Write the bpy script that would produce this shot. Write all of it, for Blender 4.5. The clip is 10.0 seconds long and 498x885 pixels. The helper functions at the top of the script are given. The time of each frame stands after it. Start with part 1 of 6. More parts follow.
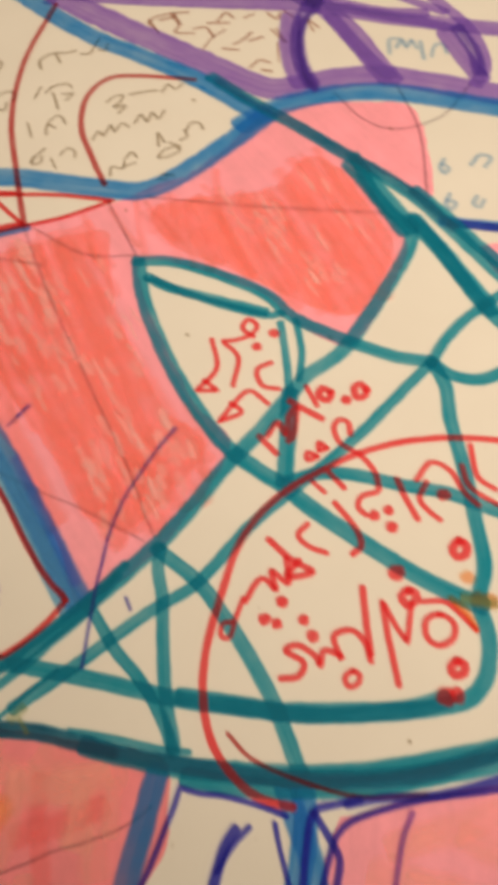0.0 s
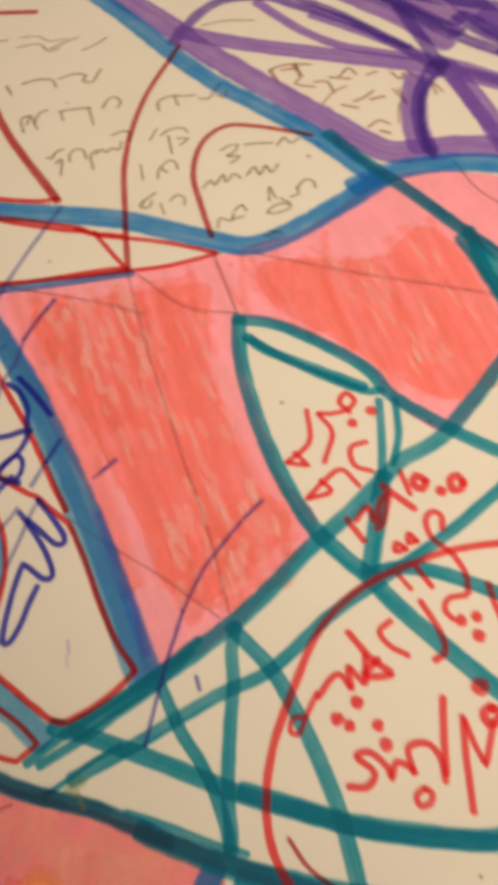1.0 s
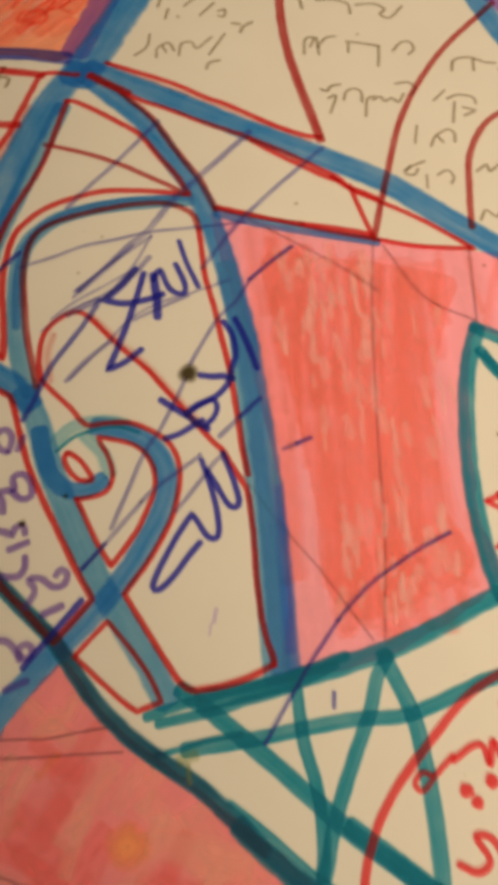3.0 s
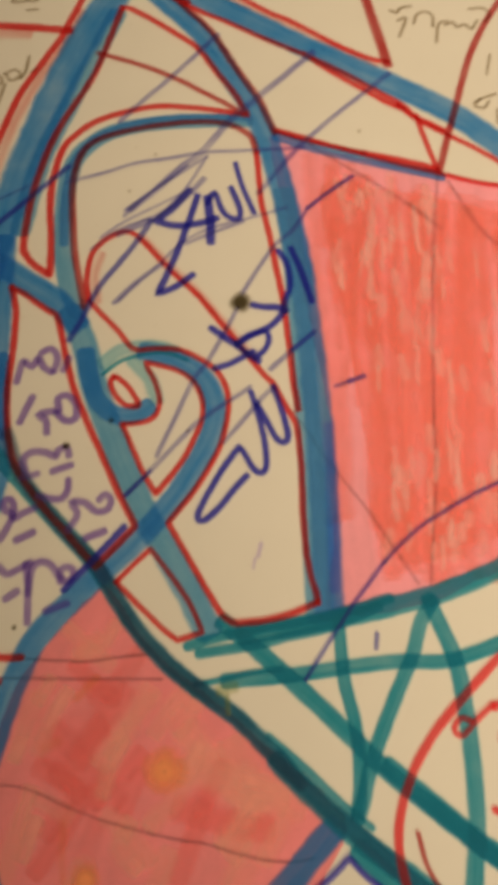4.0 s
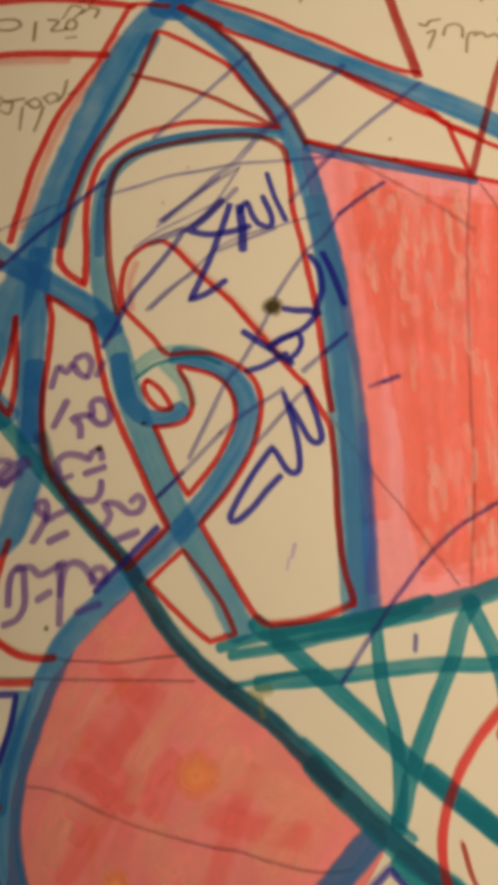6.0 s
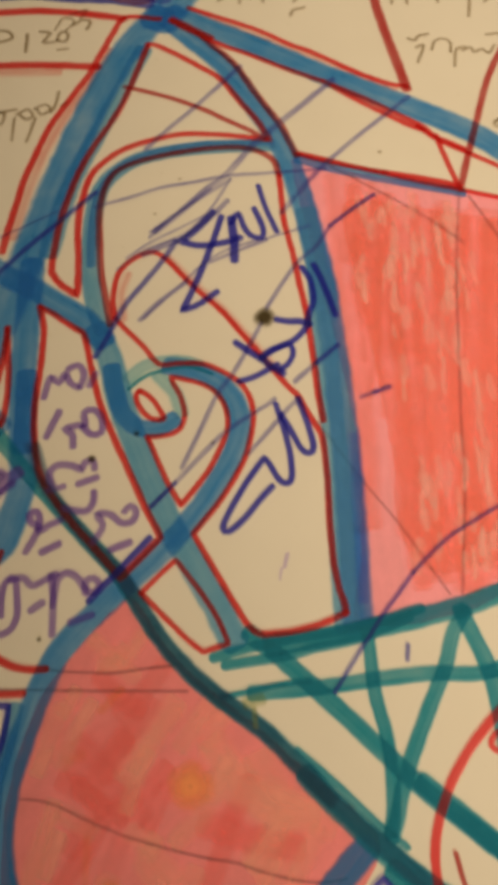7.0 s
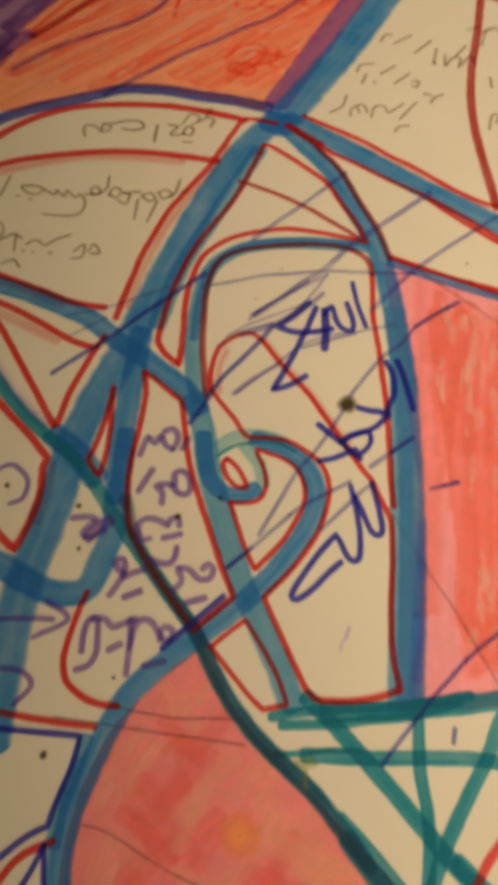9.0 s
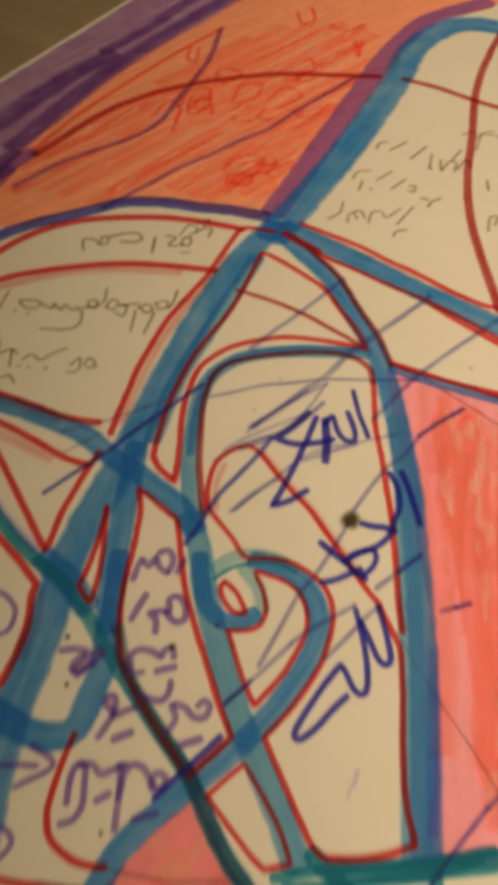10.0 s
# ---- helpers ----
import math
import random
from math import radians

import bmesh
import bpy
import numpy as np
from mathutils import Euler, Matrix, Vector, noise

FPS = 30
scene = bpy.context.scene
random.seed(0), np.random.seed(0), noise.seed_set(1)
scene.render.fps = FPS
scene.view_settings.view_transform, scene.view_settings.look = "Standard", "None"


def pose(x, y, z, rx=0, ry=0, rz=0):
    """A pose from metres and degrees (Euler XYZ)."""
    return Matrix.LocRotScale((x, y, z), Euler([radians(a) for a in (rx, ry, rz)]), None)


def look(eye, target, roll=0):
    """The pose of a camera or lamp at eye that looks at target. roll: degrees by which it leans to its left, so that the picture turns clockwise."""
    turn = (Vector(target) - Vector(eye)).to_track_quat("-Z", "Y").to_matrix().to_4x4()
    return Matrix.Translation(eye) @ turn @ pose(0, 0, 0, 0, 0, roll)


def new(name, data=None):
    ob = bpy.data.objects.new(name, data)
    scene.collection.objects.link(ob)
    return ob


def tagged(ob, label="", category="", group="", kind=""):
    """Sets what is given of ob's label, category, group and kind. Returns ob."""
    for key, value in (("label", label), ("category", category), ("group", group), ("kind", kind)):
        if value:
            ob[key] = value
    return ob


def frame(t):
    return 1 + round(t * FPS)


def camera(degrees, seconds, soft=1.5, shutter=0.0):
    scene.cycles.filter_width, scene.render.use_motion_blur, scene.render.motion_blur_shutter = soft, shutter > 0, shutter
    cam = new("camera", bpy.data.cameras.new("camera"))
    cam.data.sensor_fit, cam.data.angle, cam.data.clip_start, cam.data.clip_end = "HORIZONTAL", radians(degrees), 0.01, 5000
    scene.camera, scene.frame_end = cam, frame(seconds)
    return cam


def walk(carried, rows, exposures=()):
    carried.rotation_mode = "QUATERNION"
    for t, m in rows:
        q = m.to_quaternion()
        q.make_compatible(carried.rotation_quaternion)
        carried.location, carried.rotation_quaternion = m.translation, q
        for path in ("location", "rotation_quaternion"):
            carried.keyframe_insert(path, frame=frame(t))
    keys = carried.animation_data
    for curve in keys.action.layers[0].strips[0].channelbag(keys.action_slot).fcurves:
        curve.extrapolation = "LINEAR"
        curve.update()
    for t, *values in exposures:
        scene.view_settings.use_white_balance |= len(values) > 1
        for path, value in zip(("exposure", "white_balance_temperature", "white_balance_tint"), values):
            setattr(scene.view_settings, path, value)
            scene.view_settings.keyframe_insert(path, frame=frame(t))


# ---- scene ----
# ---- camera ----
cam = camera(35.64, 10.0, soft=7.0, shutter=0.6)
PATH = [
    (0, 0.02819, -0.08423, 0.13781, 28.750, 1.491, -30.739),
    (0.5, 0.02733, -0.07678, 0.13870, 30.002, 1.678, -27.305),
    (1, 0.02688, -0.06879, 0.14029, 29.923, 1.506, -23.417),
    (1.5, 0.02400, -0.05835, 0.14045, 29.455, 1.076, -18.211),
    (2, 0.01646, -0.05467, 0.13918, 27.211, -1.211, -11.382),
    (2.5, 0.01386, -0.05092, 0.13737, 25.526, -0.206, -6.365),
    (3.8, 0.00166, -0.04940, 0.13392, 23.058, -2.733, -1.323),
    (4, 0.00126, -0.05029, 0.13183, 21.150, -2.170, -0.597),
    (4.5, 0.00425, -0.05513, 0.12740, 22.143, 2.063, 0.358),
    (5, 0.00075, -0.05642, 0.12581, 22.832, 0.935, 0.962),
    (5.5, 0.00290, -0.05648, 0.12786, 23.852, 1.169, 0.492),
    (6, 0.00341, -0.05662, 0.12777, 24.252, 1.120, 0.098),
    (7.3, 0.00155, -0.05639, 0.12929, 24.882, -0.219, -0.458),
    (7.5, -0.00045, -0.05616, 0.12988, 24.356, -0.792, 0.801),
    (8, -0.00187, -0.05846, 0.13258, 25.917, 0.191, 3.807),
    (8.5, -0.00325, -0.05952, 0.13879, 28.119, 0.677, 6.808),
    (9, -0.00527, -0.05994, 0.14080, 29.217, -0.223, 7.015),
    (9.5, -0.00576, -0.06180, 0.14545, 32.500, -0.814, 8.067),
    (10, -0.00208, -0.04920, 0.13926, 35.052, 1.620, 6.779),
]
EXPOSURES = [(0.0, 0.25, 5650, 16), (2.5, 0.16, 5950, 14), (4.5, 0.16, 6200, 12), (6.0, 0.16, 6250, 12), (9.0, 0.15, 6550, 11), (10.0, 0.15, 6550, 11)]
walk(cam, [(t, pose(x, y, z, rx, ry, rz)) for t, x, y, z, rx, ry, rz in PATH], EXPOSURES)

# ---- light: a warm evening room, an added spot and an added overhead light, both unseen ----
world = bpy.data.worlds.new("room_air")
world.use_nodes = True
world.node_tree.nodes["Background"].inputs[0].default_value = (1.0, 0.86, 0.66, 1)
world.node_tree.nodes["Background"].inputs[1].default_value = 0.05
scene.world = world
scene.cycles.transparent_max_bounces = 48

# added spot without a known source; its cone edge darkens the sheet's left side
spot_data = bpy.data.lights.new("added_spot_light", "SPOT")
spot_data.spot_size, spot_data.spot_blend, spot_data.shadow_soft_size = radians(30), 1.0, 0.06
spot_data.energy, spot_data.color = 60.0, (1.0, 0.80, 0.57)
lamp = new("added_spot_light", spot_data)
lamp.matrix_world = look((0.157, -0.80, 0.70), (0.165, 0.125, 0.0))
# overhead disk added for soft fill; no fixture is known there
room_data = bpy.data.lights.new("added_overhead_light", "AREA")
room_data.shape, room_data.size = "DISK", 0.4
room_data.energy, room_data.color = 6.0, (1.0, 0.80, 0.55)
new("added_overhead_light", room_data).matrix_world = look((0.1, 0.2, 1.6), (0.1, 0.2, 0.0))


# ---- materials ----
def nodes_of(mat):
    mat.use_nodes = True
    tree = mat.node_tree
    tree.nodes.clear()
    return tree, tree.nodes.new("ShaderNodeOutputMaterial")


def node(tree, kind, **values):
    n = tree.nodes.new(kind)
    for key, v in values.items():
        n.inputs[key].default_value = v
    return n


def maths(tree, op, a, b, clamp=False):
    n = tree.nodes.new("ShaderNodeMath")
    n.operation, n.use_clamp = op, clamp
    for slot, v in enumerate((a, b)):
        if isinstance(v, (int, float)):
            n.inputs[slot].default_value = v
        else:
            tree.links.new(v, n.inputs[slot])
    return n.outputs[0]


def grain(tree, vector, scale, detail=3.0, rough=0.55):
    n = node(tree, "ShaderNodeTexNoise", Scale=scale, Detail=detail, Roughness=rough)
    tree.links.new(vector, n.inputs["Vector"])
    return n.outputs["Fac"]


def ramp(tree, fac, stops):
    n = tree.nodes.new("ShaderNodeValToRGB")
    while len(n.color_ramp.elements) < len(stops):
        n.color_ramp.elements.new(0.5)
    for e, (at, colour) in zip(n.color_ramp.elements, stops):
        e.position, e.color = at, (*colour, 1)
    tree.links.new(fac, n.inputs["Fac"])
    return n.outputs["Color"]


def mixed(tree, fac, a, b):
    n = tree.nodes.new("ShaderNodeMix")
    n.data_type = "RGBA"
    for slot, v in ((0, fac), (6, a), (7, b)):
        if isinstance(v, (int, float)):
            n.inputs[slot].default_value = v
        elif isinstance(v, tuple):
            n.inputs[slot].default_value = (*v, 1)
        else:
            tree.links.new(v, n.inputs[slot])
    return n.outputs[2]


PAPER_WHITE = (0.71, 0.655, 0.515)


def ink(name, albedo, body=0.15, low=0.62, high=1.0, soft=0.16, fill=False, coat=None, along=0.03, across=5.0):
    """Translucent ink: it filters the light that goes through it to the paper and back."""
    mat = bpy.data.materials.new(name)
    tree, out = nodes_of(mat)
    link = tree.links.new
    uv = tree.nodes.new("ShaderNodeUVMap")
    uv.uv_map = "stroke"
    sep = tree.nodes.new("ShaderNodeSeparateXYZ")
    link(uv.outputs[0], sep.inputs[0])
    scaled = tree.nodes.new("ShaderNodeCombineXYZ")
    link(maths(tree, "MULTIPLY", sep.outputs[0], along), scaled.inputs[0])
    link(maths(tree, "MULTIPLY", sep.outputs[1], across), scaled.inputs[1])
    info = tree.nodes.new("ShaderNodeObjectInfo")
    link(maths(tree, "MULTIPLY", info.outputs["Random"], 60.0), scaled.inputs[2])
    place = tree.nodes.new("ShaderNodeNewGeometry").outputs["Position"]
    streak = grain(tree, scaled.outputs[0], 1.0, 3.0, 0.6)
    cloud = grain(tree, place, 130.0, 3.0)
    fibre = grain(tree, place, 2600.0, 2.0)
    mix1 = maths(tree, "ADD", maths(tree, "MULTIPLY", streak, 0.62), maths(tree, "MULTIPLY", cloud, 0.38))
    strength = maths(tree, "MULTIPLY", maths(tree, "SUBTRACT", mix1, 0.34), 3.1, True)
    dens = maths(tree, "ADD", low, maths(tree, "MULTIPLY", strength, high - low))
    dens = maths(tree, "ADD", dens, maths(tree, "MULTIPLY", maths(tree, "SUBTRACT", fibre, 0.5), 0.16), True)
    if not fill:
        side = maths(tree, "ABSOLUTE", maths(tree, "SUBTRACT", maths(tree, "MULTIPLY", sep.outputs[1], 2.0), 1.0), 0.0)
        rag = maths(tree, "MULTIPLY", maths(tree, "SUBTRACT", grain(tree, place, 520.0, 3.0), 0.5), 0.3 if soft > 0.3 else 0.16)
        inside = maths(tree, "DIVIDE", maths(tree, "SUBTRACT", 1.0, maths(tree, "ADD", side, rag)), soft, True)
        rim = maths(tree, "MULTIPLY", maths(tree, "POWER", side, 6.0), 0.16)
        dens = maths(tree, "MULTIPLY", maths(tree, "ADD", dens, rim, True), inside, True)
    filt = tuple(min(1.0, max(0.02, a / p)) ** 0.5 for a, p in zip(albedo, PAPER_WHITE))
    glass = tree.nodes.new("ShaderNodeBsdfTransparent")
    link(mixed(tree, dens, (1.0, 1.0, 1.0), filt), glass.inputs["Color"])
    film = node(tree, "ShaderNodeBsdfPrincipled", Roughness=0.6)
    film.inputs["Base Color"].default_value = (*(coat or albedo), 1)
    film.inputs["Specular IOR Level"].default_value = 0.25
    both = tree.nodes.new("ShaderNodeMixShader")
    link(maths(tree, "MULTIPLY", dens, body), both.inputs[0])
    link(glass.outputs[0], both.inputs[1])
    link(film.outputs[0], both.inputs[2])
    link(both.outputs[0], out.inputs["Surface"])
    return mat


def paper_material():
    mat = bpy.data.materials.new("cream_paper")
    tree, out = nodes_of(mat)
    link = tree.links.new
    place = tree.nodes.new("ShaderNodeNewGeometry").outputs["Position"]
    tone = ramp(tree, grain(tree, place, 45.0, 4.0), [(0.3, (0.685, 0.628, 0.49)), (0.7, PAPER_WHITE)])
    speck = ramp(tree, grain(tree, place, 700.0, 2.0, 0.4), [(0.18, (0.72, 0.66, 0.56)), (0.27, (1.0, 1.0, 1.0))])
    tint = tree.nodes.new("ShaderNodeMix")
    tint.data_type, tint.blend_type = "RGBA", "MULTIPLY"
    tint.inputs[0].default_value = 0.5
    link(tone, tint.inputs[6])
    link(speck, tint.inputs[7])
    bsdf = node(tree, "ShaderNodeBsdfPrincipled", Roughness=0.62)
    bsdf.inputs["Specular IOR Level"].default_value = 0.3
    link(tint.outputs[2], bsdf.inputs["Base Color"])
    bump = node(tree, "ShaderNodeBump", Strength=0.12, Distance=0.0001)
    link(grain(tree, place, 1800.0, 3.0), bump.inputs["Height"])
    link(bump.outputs[0], bsdf.inputs["Normal"])
    link(bsdf.outputs[0], out.inputs["Surface"])
    return mat


def wood_material(name, dark, light, stretch=(3.0, 60.0, 60.0), rough=0.45):
    mat = bpy.data.materials.new(name)
    tree, out = nodes_of(mat)
    link = tree.links.new
    coord = tree.nodes.new("ShaderNodeTexCoord")
    mapping = tree.nodes.new("ShaderNodeMapping")
    mapping.inputs["Scale"].default_value = stretch
    link(coord.outputs["Object"], mapping.inputs["Vector"])
    lines = grain(tree, mapping.outputs[0], 1.0, 6.0, 0.65)
    bsdf = node(tree, "ShaderNodeBsdfPrincipled", Roughness=rough)
    link(ramp(tree, lines, [(0.3, dark), (0.7, light)]), bsdf.inputs["Base Color"])
    bump = node(tree, "ShaderNodeBump", Strength=0.2, Distance=0.0005)
    link(lines, bump.inputs["Height"])
    link(bump.outputs[0], bsdf.inputs["Normal"])
    link(bsdf.outputs[0], out.inputs["Surface"])
    return mat


def plaster_material(name, low, high):
    mat = bpy.data.materials.new(name)
    tree, out = nodes_of(mat)
    place = tree.nodes.new("ShaderNodeNewGeometry").outputs["Position"]
    bsdf = node(tree, "ShaderNodeBsdfPrincipled", Roughness=0.85)
    tree.links.new(ramp(tree, grain(tree, place, 6.0, 5.0), [(0.3, low), (0.7, high)]), bsdf.inputs["Base Color"])
    tree.links.new(bsdf.outputs[0], out.inputs["Surface"])
    return mat


PAPER = paper_material()
TABLE_WOOD = wood_material("brown_table_wood", (0.19, 0.135, 0.072), (0.35, 0.265, 0.155))
FLOOR_WOOD = wood_material("floor_wood", (0.16, 0.10, 0.06), (0.30, 0.20, 0.12), (2.0, 14.0, 14.0))
WALL_PAINT = plaster_material("wall_paint", (0.62, 0.58, 0.50), (0.70, 0.66, 0.58))
CEILING_PAINT = plaster_material("ceiling_paint", (0.74, 0.72, 0.68), (0.80, 0.78, 0.74))

# each ink: part name, material, height above the paper in millimetres
TEAL = ("teal_marker_line", ink("teal_marker_ink", (0.018, 0.265, 0.330), 0.42, 0.55, soft=0.24, across=2.5), 0.300)
TEAL_LIGHT = ("pale_teal_marker_line", ink("pale_teal_marker_ink", (0.20, 0.45, 0.46), 0.25, 0.4, 0.9, soft=0.4), 0.295)
BLUE = ("blue_marker_line", ink("blue_marker_ink", (0.040, 0.235, 0.520), 0.45, 0.5, soft=0.28, across=2.5), 0.240)
BLUE_PALE = ("pale_blue_marker_line", ink("pale_blue_marker_ink", (0.125, 0.350, 0.500), 0.4, 0.6, soft=0.25, across=2.0), 0.225)
VIOLET_BLUE = ("violet_blue_marker_line", ink("violet_blue_marker_ink", (0.075, 0.085, 0.360), 0.3), 0.250)
PURPLE = ("purple_marker_line", ink("purple_marker_ink", (0.300, 0.160, 0.460), 0.4, 0.6), 0.200)
VIOLET = ("violet_marker_line", ink("violet_marker_ink", (0.165, 0.085, 0.350), 0.3, 0.5, soft=0.35), 0.215)
DARK = ("dark_marker_line", ink("dark_marker_ink", (0.31, 0.36, 0.36), 0.05, 0.4, 0.95, soft=0.4), 0.340)
RED = ("red_pen_line", ink("red_pen_ink", (0.610, 0.036, 0.030), 0.25, 0.8, soft=0.32), 0.360)
DARKRED = ("dark_red_pen_line", ink("dark_red_pen_ink", (0.400, 0.040, 0.034), 0.18, 0.65, soft=0.32), 0.365)
REDMARK = ("red_marker_stroke", ink("red_marker_ink", (0.740, 0.060, 0.055), 0.25, 0.75, soft=0.25), 0.370)
ORANGE_MARK = ("orange_marker_stroke", ink("orange_marker_ink", (0.760, 0.260, 0.070), 0.1, 0.5, 0.9, soft=0.4), 0.375)
NAVY = ("navy_pen_stroke", ink("navy_pen_ink", (0.045, 0.045, 0.350), 0.3, 0.75, soft=0.3), 0.400)
PEN = ("faint_blue_pen_line", ink("faint_blue_pen_ink", (0.185, 0.170, 0.350), 0.2, 0.3, 1.0, soft=0.55), 0.410)
PENLINE = ("thin_blue_pen_line", ink("thin_blue_pen_ink", (0.085, 0.085, 0.330), 0.25, 0.5, 1.0, soft=0.4), 0.412)
OLIVE = ("olive_smudge", ink("olive_smudge_ink", (0.330, 0.360, 0.130), 0.4, 0.3, 0.9, soft=0.8), 0.430)
ORANGE_SOFT = ("soft_orange_marker_stroke", ink("soft_orange_marker_ink", (0.720, 0.560, 0.330), 0.45, 0.1, 0.9, soft=0.9, coat=(1.0, 0.300, 0.120)), 0.095)
PURPLE_PEN = ("purple_pen_stroke", ink("purple_pen_ink", (0.230, 0.130, 0.380), 0.25, 0.55, soft=0.35), 0.390)
PENCIL = ("pencil_line", ink("pencil_graphite", (0.270, 0.215, 0.190), 0.15, 0.4, 0.9, soft=0.6), 0.180)
GRAPHITE = ("pencil_writing_mark", ink("soft_graphite", (0.23, 0.165, 0.080), 0.2, 0.35, 0.95, soft=0.6), 0.185)
BROWN = ("brown_writing_mark", ink("brown_pencil", (0.30, 0.13, 0.075), 0.15, 0.4, 0.95, soft=0.6), 0.186)
PALE_BLUE = ("pale_blue_writing_mark", ink("pale_blue_pencil", (0.25, 0.37, 0.44), 0.15, 0.4, 0.95, soft=0.6), 0.187)
SCRIBBLE = ("red_scribble_line", ink("red_scribble_ink", (0.690, 0.190, 0.100), 0.25, 0.4, 1.0, soft=0.6, coat=(0.90, 0.13, 0.07)), 0.197)
VIOLET_SOFT = ("soft_violet_marker_line", ink("soft_violet_marker_ink", (0.44, 0.34, 0.52), 0.05, 0.4, 1.0, soft=0.7), 0.345)
DEEP = ("deep_teal_marker_line", ink("deep_teal_marker_ink", (0.25, 0.30, 0.29), 0.05, 0.5, 1.0, soft=0.45), 0.342)
HALO = ("pink_bleed_line", ink("pink_bleed_ink", (0.700, 0.340, 0.260), 0.2, 0.4, 1.0, soft=0.8), 0.190)
PALE = ("pale_pink_fleck", ink("pale_pink_gap", (0.720, 0.640, 0.520), 0.55, 0.1, 1.0, soft=0.85, coat=(1.0, 0.58, 0.48)), 0.192)
PALE_ORANGE = ("pale_orange_fleck", ink("pale_orange_gap", (0.710, 0.620, 0.490), 0.8, 0.1, 1.0, soft=0.7, coat=(1.0, 0.500, 0.320)), 0.194)
BURN = ("dark_spot", ink("dark_spot_brown", (0.050, 0.035, 0.010), 0.3, 0.8, soft=0.6), 0.420)
PINK = ("pink_marker_fill", ink("pink_marker_ink", (0.710, 0.360, 0.340), 0.92, 0.7, fill=True, coat=(1.0, 0.370, 0.400), along=0.02, across=0.16), 0.060)
PURPLE_FILL = ("purple_marker_fill", ink("purple_fill_ink", (0.360, 0.170, 0.370), 0.4, 0.45, fill=True, along=0.03, across=0.5), 0.150)
PLUM = ("plum_marker_line", ink("plum_marker_ink", (0.230, 0.100, 0.290), 0.35, 0.35, soft=0.5, across=2.0), 0.215)
SALMON = ("salmon_marker_fill", ink("salmon_marker_ink", (0.710, 0.290, 0.260), 0.92, 0.7, fill=True, coat=(0.93, 0.265, 0.255), along=0.05, across=0.12), 0.062)
ROSE = ("pale_rose_marker_stroke", ink("pale_rose_marker_ink", (0.715, 0.660, 0.525), 0.5, 0.25, 1.0, soft=0.55, coat=(1.0, 0.460, 0.330), along=0.06, across=1.2), 0.090)
RUST = ("deep_rose_marker_stroke", ink("deep_rose_marker_ink", (0.710, 0.580, 0.470), 0.45, 0.2, 1.0, soft=0.5, coat=(1.0, 0.215, 0.170), along=0.04, across=1.2), 0.085)
ORANGE = ("orange_marker_fill", ink("orange_marker_fill_ink", (0.800, 0.280, 0.140), 0.92, 0.7, fill=True, coat=(1.0, 0.370, 0.190), along=0.02, across=0.5), 0.070)
PEACH = ("peach_marker_dot", ink("peach_marker_ink", (0.715, 0.560, 0.330), 0.85, 0.7, 1.0, soft=0.7, coat=(1.0, 0.360, 0.120)), 0.140)
CORAL = ("coral_marker_stroke", ink("coral_marker_ink", (0.715, 0.620, 0.470), 0.36, 0.2, 1.0, soft=0.8, coat=(1.0, 0.262, 0.180), along=0.015, across=1.3), 0.100)
CORAL_FILL = ("coral_marker_fill", ink("coral_fill_ink", (0.715, 0.560, 0.420), 0.62, 0.15, 1.0, fill=True, coat=(1.0, 0.285, 0.210), along=0.012, across=0.22), 0.080)
RED_ORANGE = ("red_orange_marker_stroke", ink("red_orange_marker_ink", (0.790, 0.520, 0.400), 0.42, 0.1, 1.0, soft=0.2, coat=(1.0, 0.195, 0.095), across=3.0), 0.120)


# ---- the room: floor, walls, ceiling ----
def mesh_object(name, bm, material, parent=None, label=""):
    data = bpy.data.meshes.new(name)
    bm.to_mesh(data)
    bm.free()
    data.materials.append(material)
    ob = new(name, data)
    ob.parent = parent
    if label:
        ob["label"] = label
    return ob


def block(bm, lo, hi, bevel=0.0):
    made = bmesh.ops.create_cube(bm, size=1.0)
    for v in made["verts"]:
        v.co = Vector([l + (c + 0.5) * (h - l) for l, h, c in zip(lo, hi, v.co)])
    if bevel:
        edges = list({e for v in made["verts"] for e in v.link_edges})
        bmesh.ops.bevel(bm, geom=edges, offset=bevel, segments=3, affect="EDGES", profile=0.5)


def slab(name, lo, hi, material, label):
    bm = bmesh.new()
    block(bm, lo, hi)
    return tagged(mesh_object(name, bm, material), label, name.split("_")[0], kind="structure")


FLOOR_Z = -0.752
slab("floor", (-2.0, -1.8, FLOOR_Z - 0.1), (2.0, 1.8, FLOOR_Z), FLOOR_WOOD, "plain brown wooden floor below the table")
slab("wall_north", (-2.1, 1.8, FLOOR_Z), (2.1, 1.9, 1.65), WALL_PAINT, "plain cream painted room wall")
slab("wall_south", (-2.1, -1.9, FLOOR_Z), (2.1, -1.8, 1.65), WALL_PAINT, "plain cream painted room wall")
slab("wall_east", (2.0, -1.8, FLOOR_Z), (2.1, 1.8, 1.65), WALL_PAINT, "plain cream painted room wall")
slab("wall_west", (-2.1, -1.8, FLOOR_Z), (-2.0, 1.8, 1.65), WALL_PAINT, "plain cream painted room wall")
slab("ceiling", (-2.1, -1.9, 1.65), (2.1, 1.9, 1.75), CEILING_PAINT, "plain white painted ceiling")

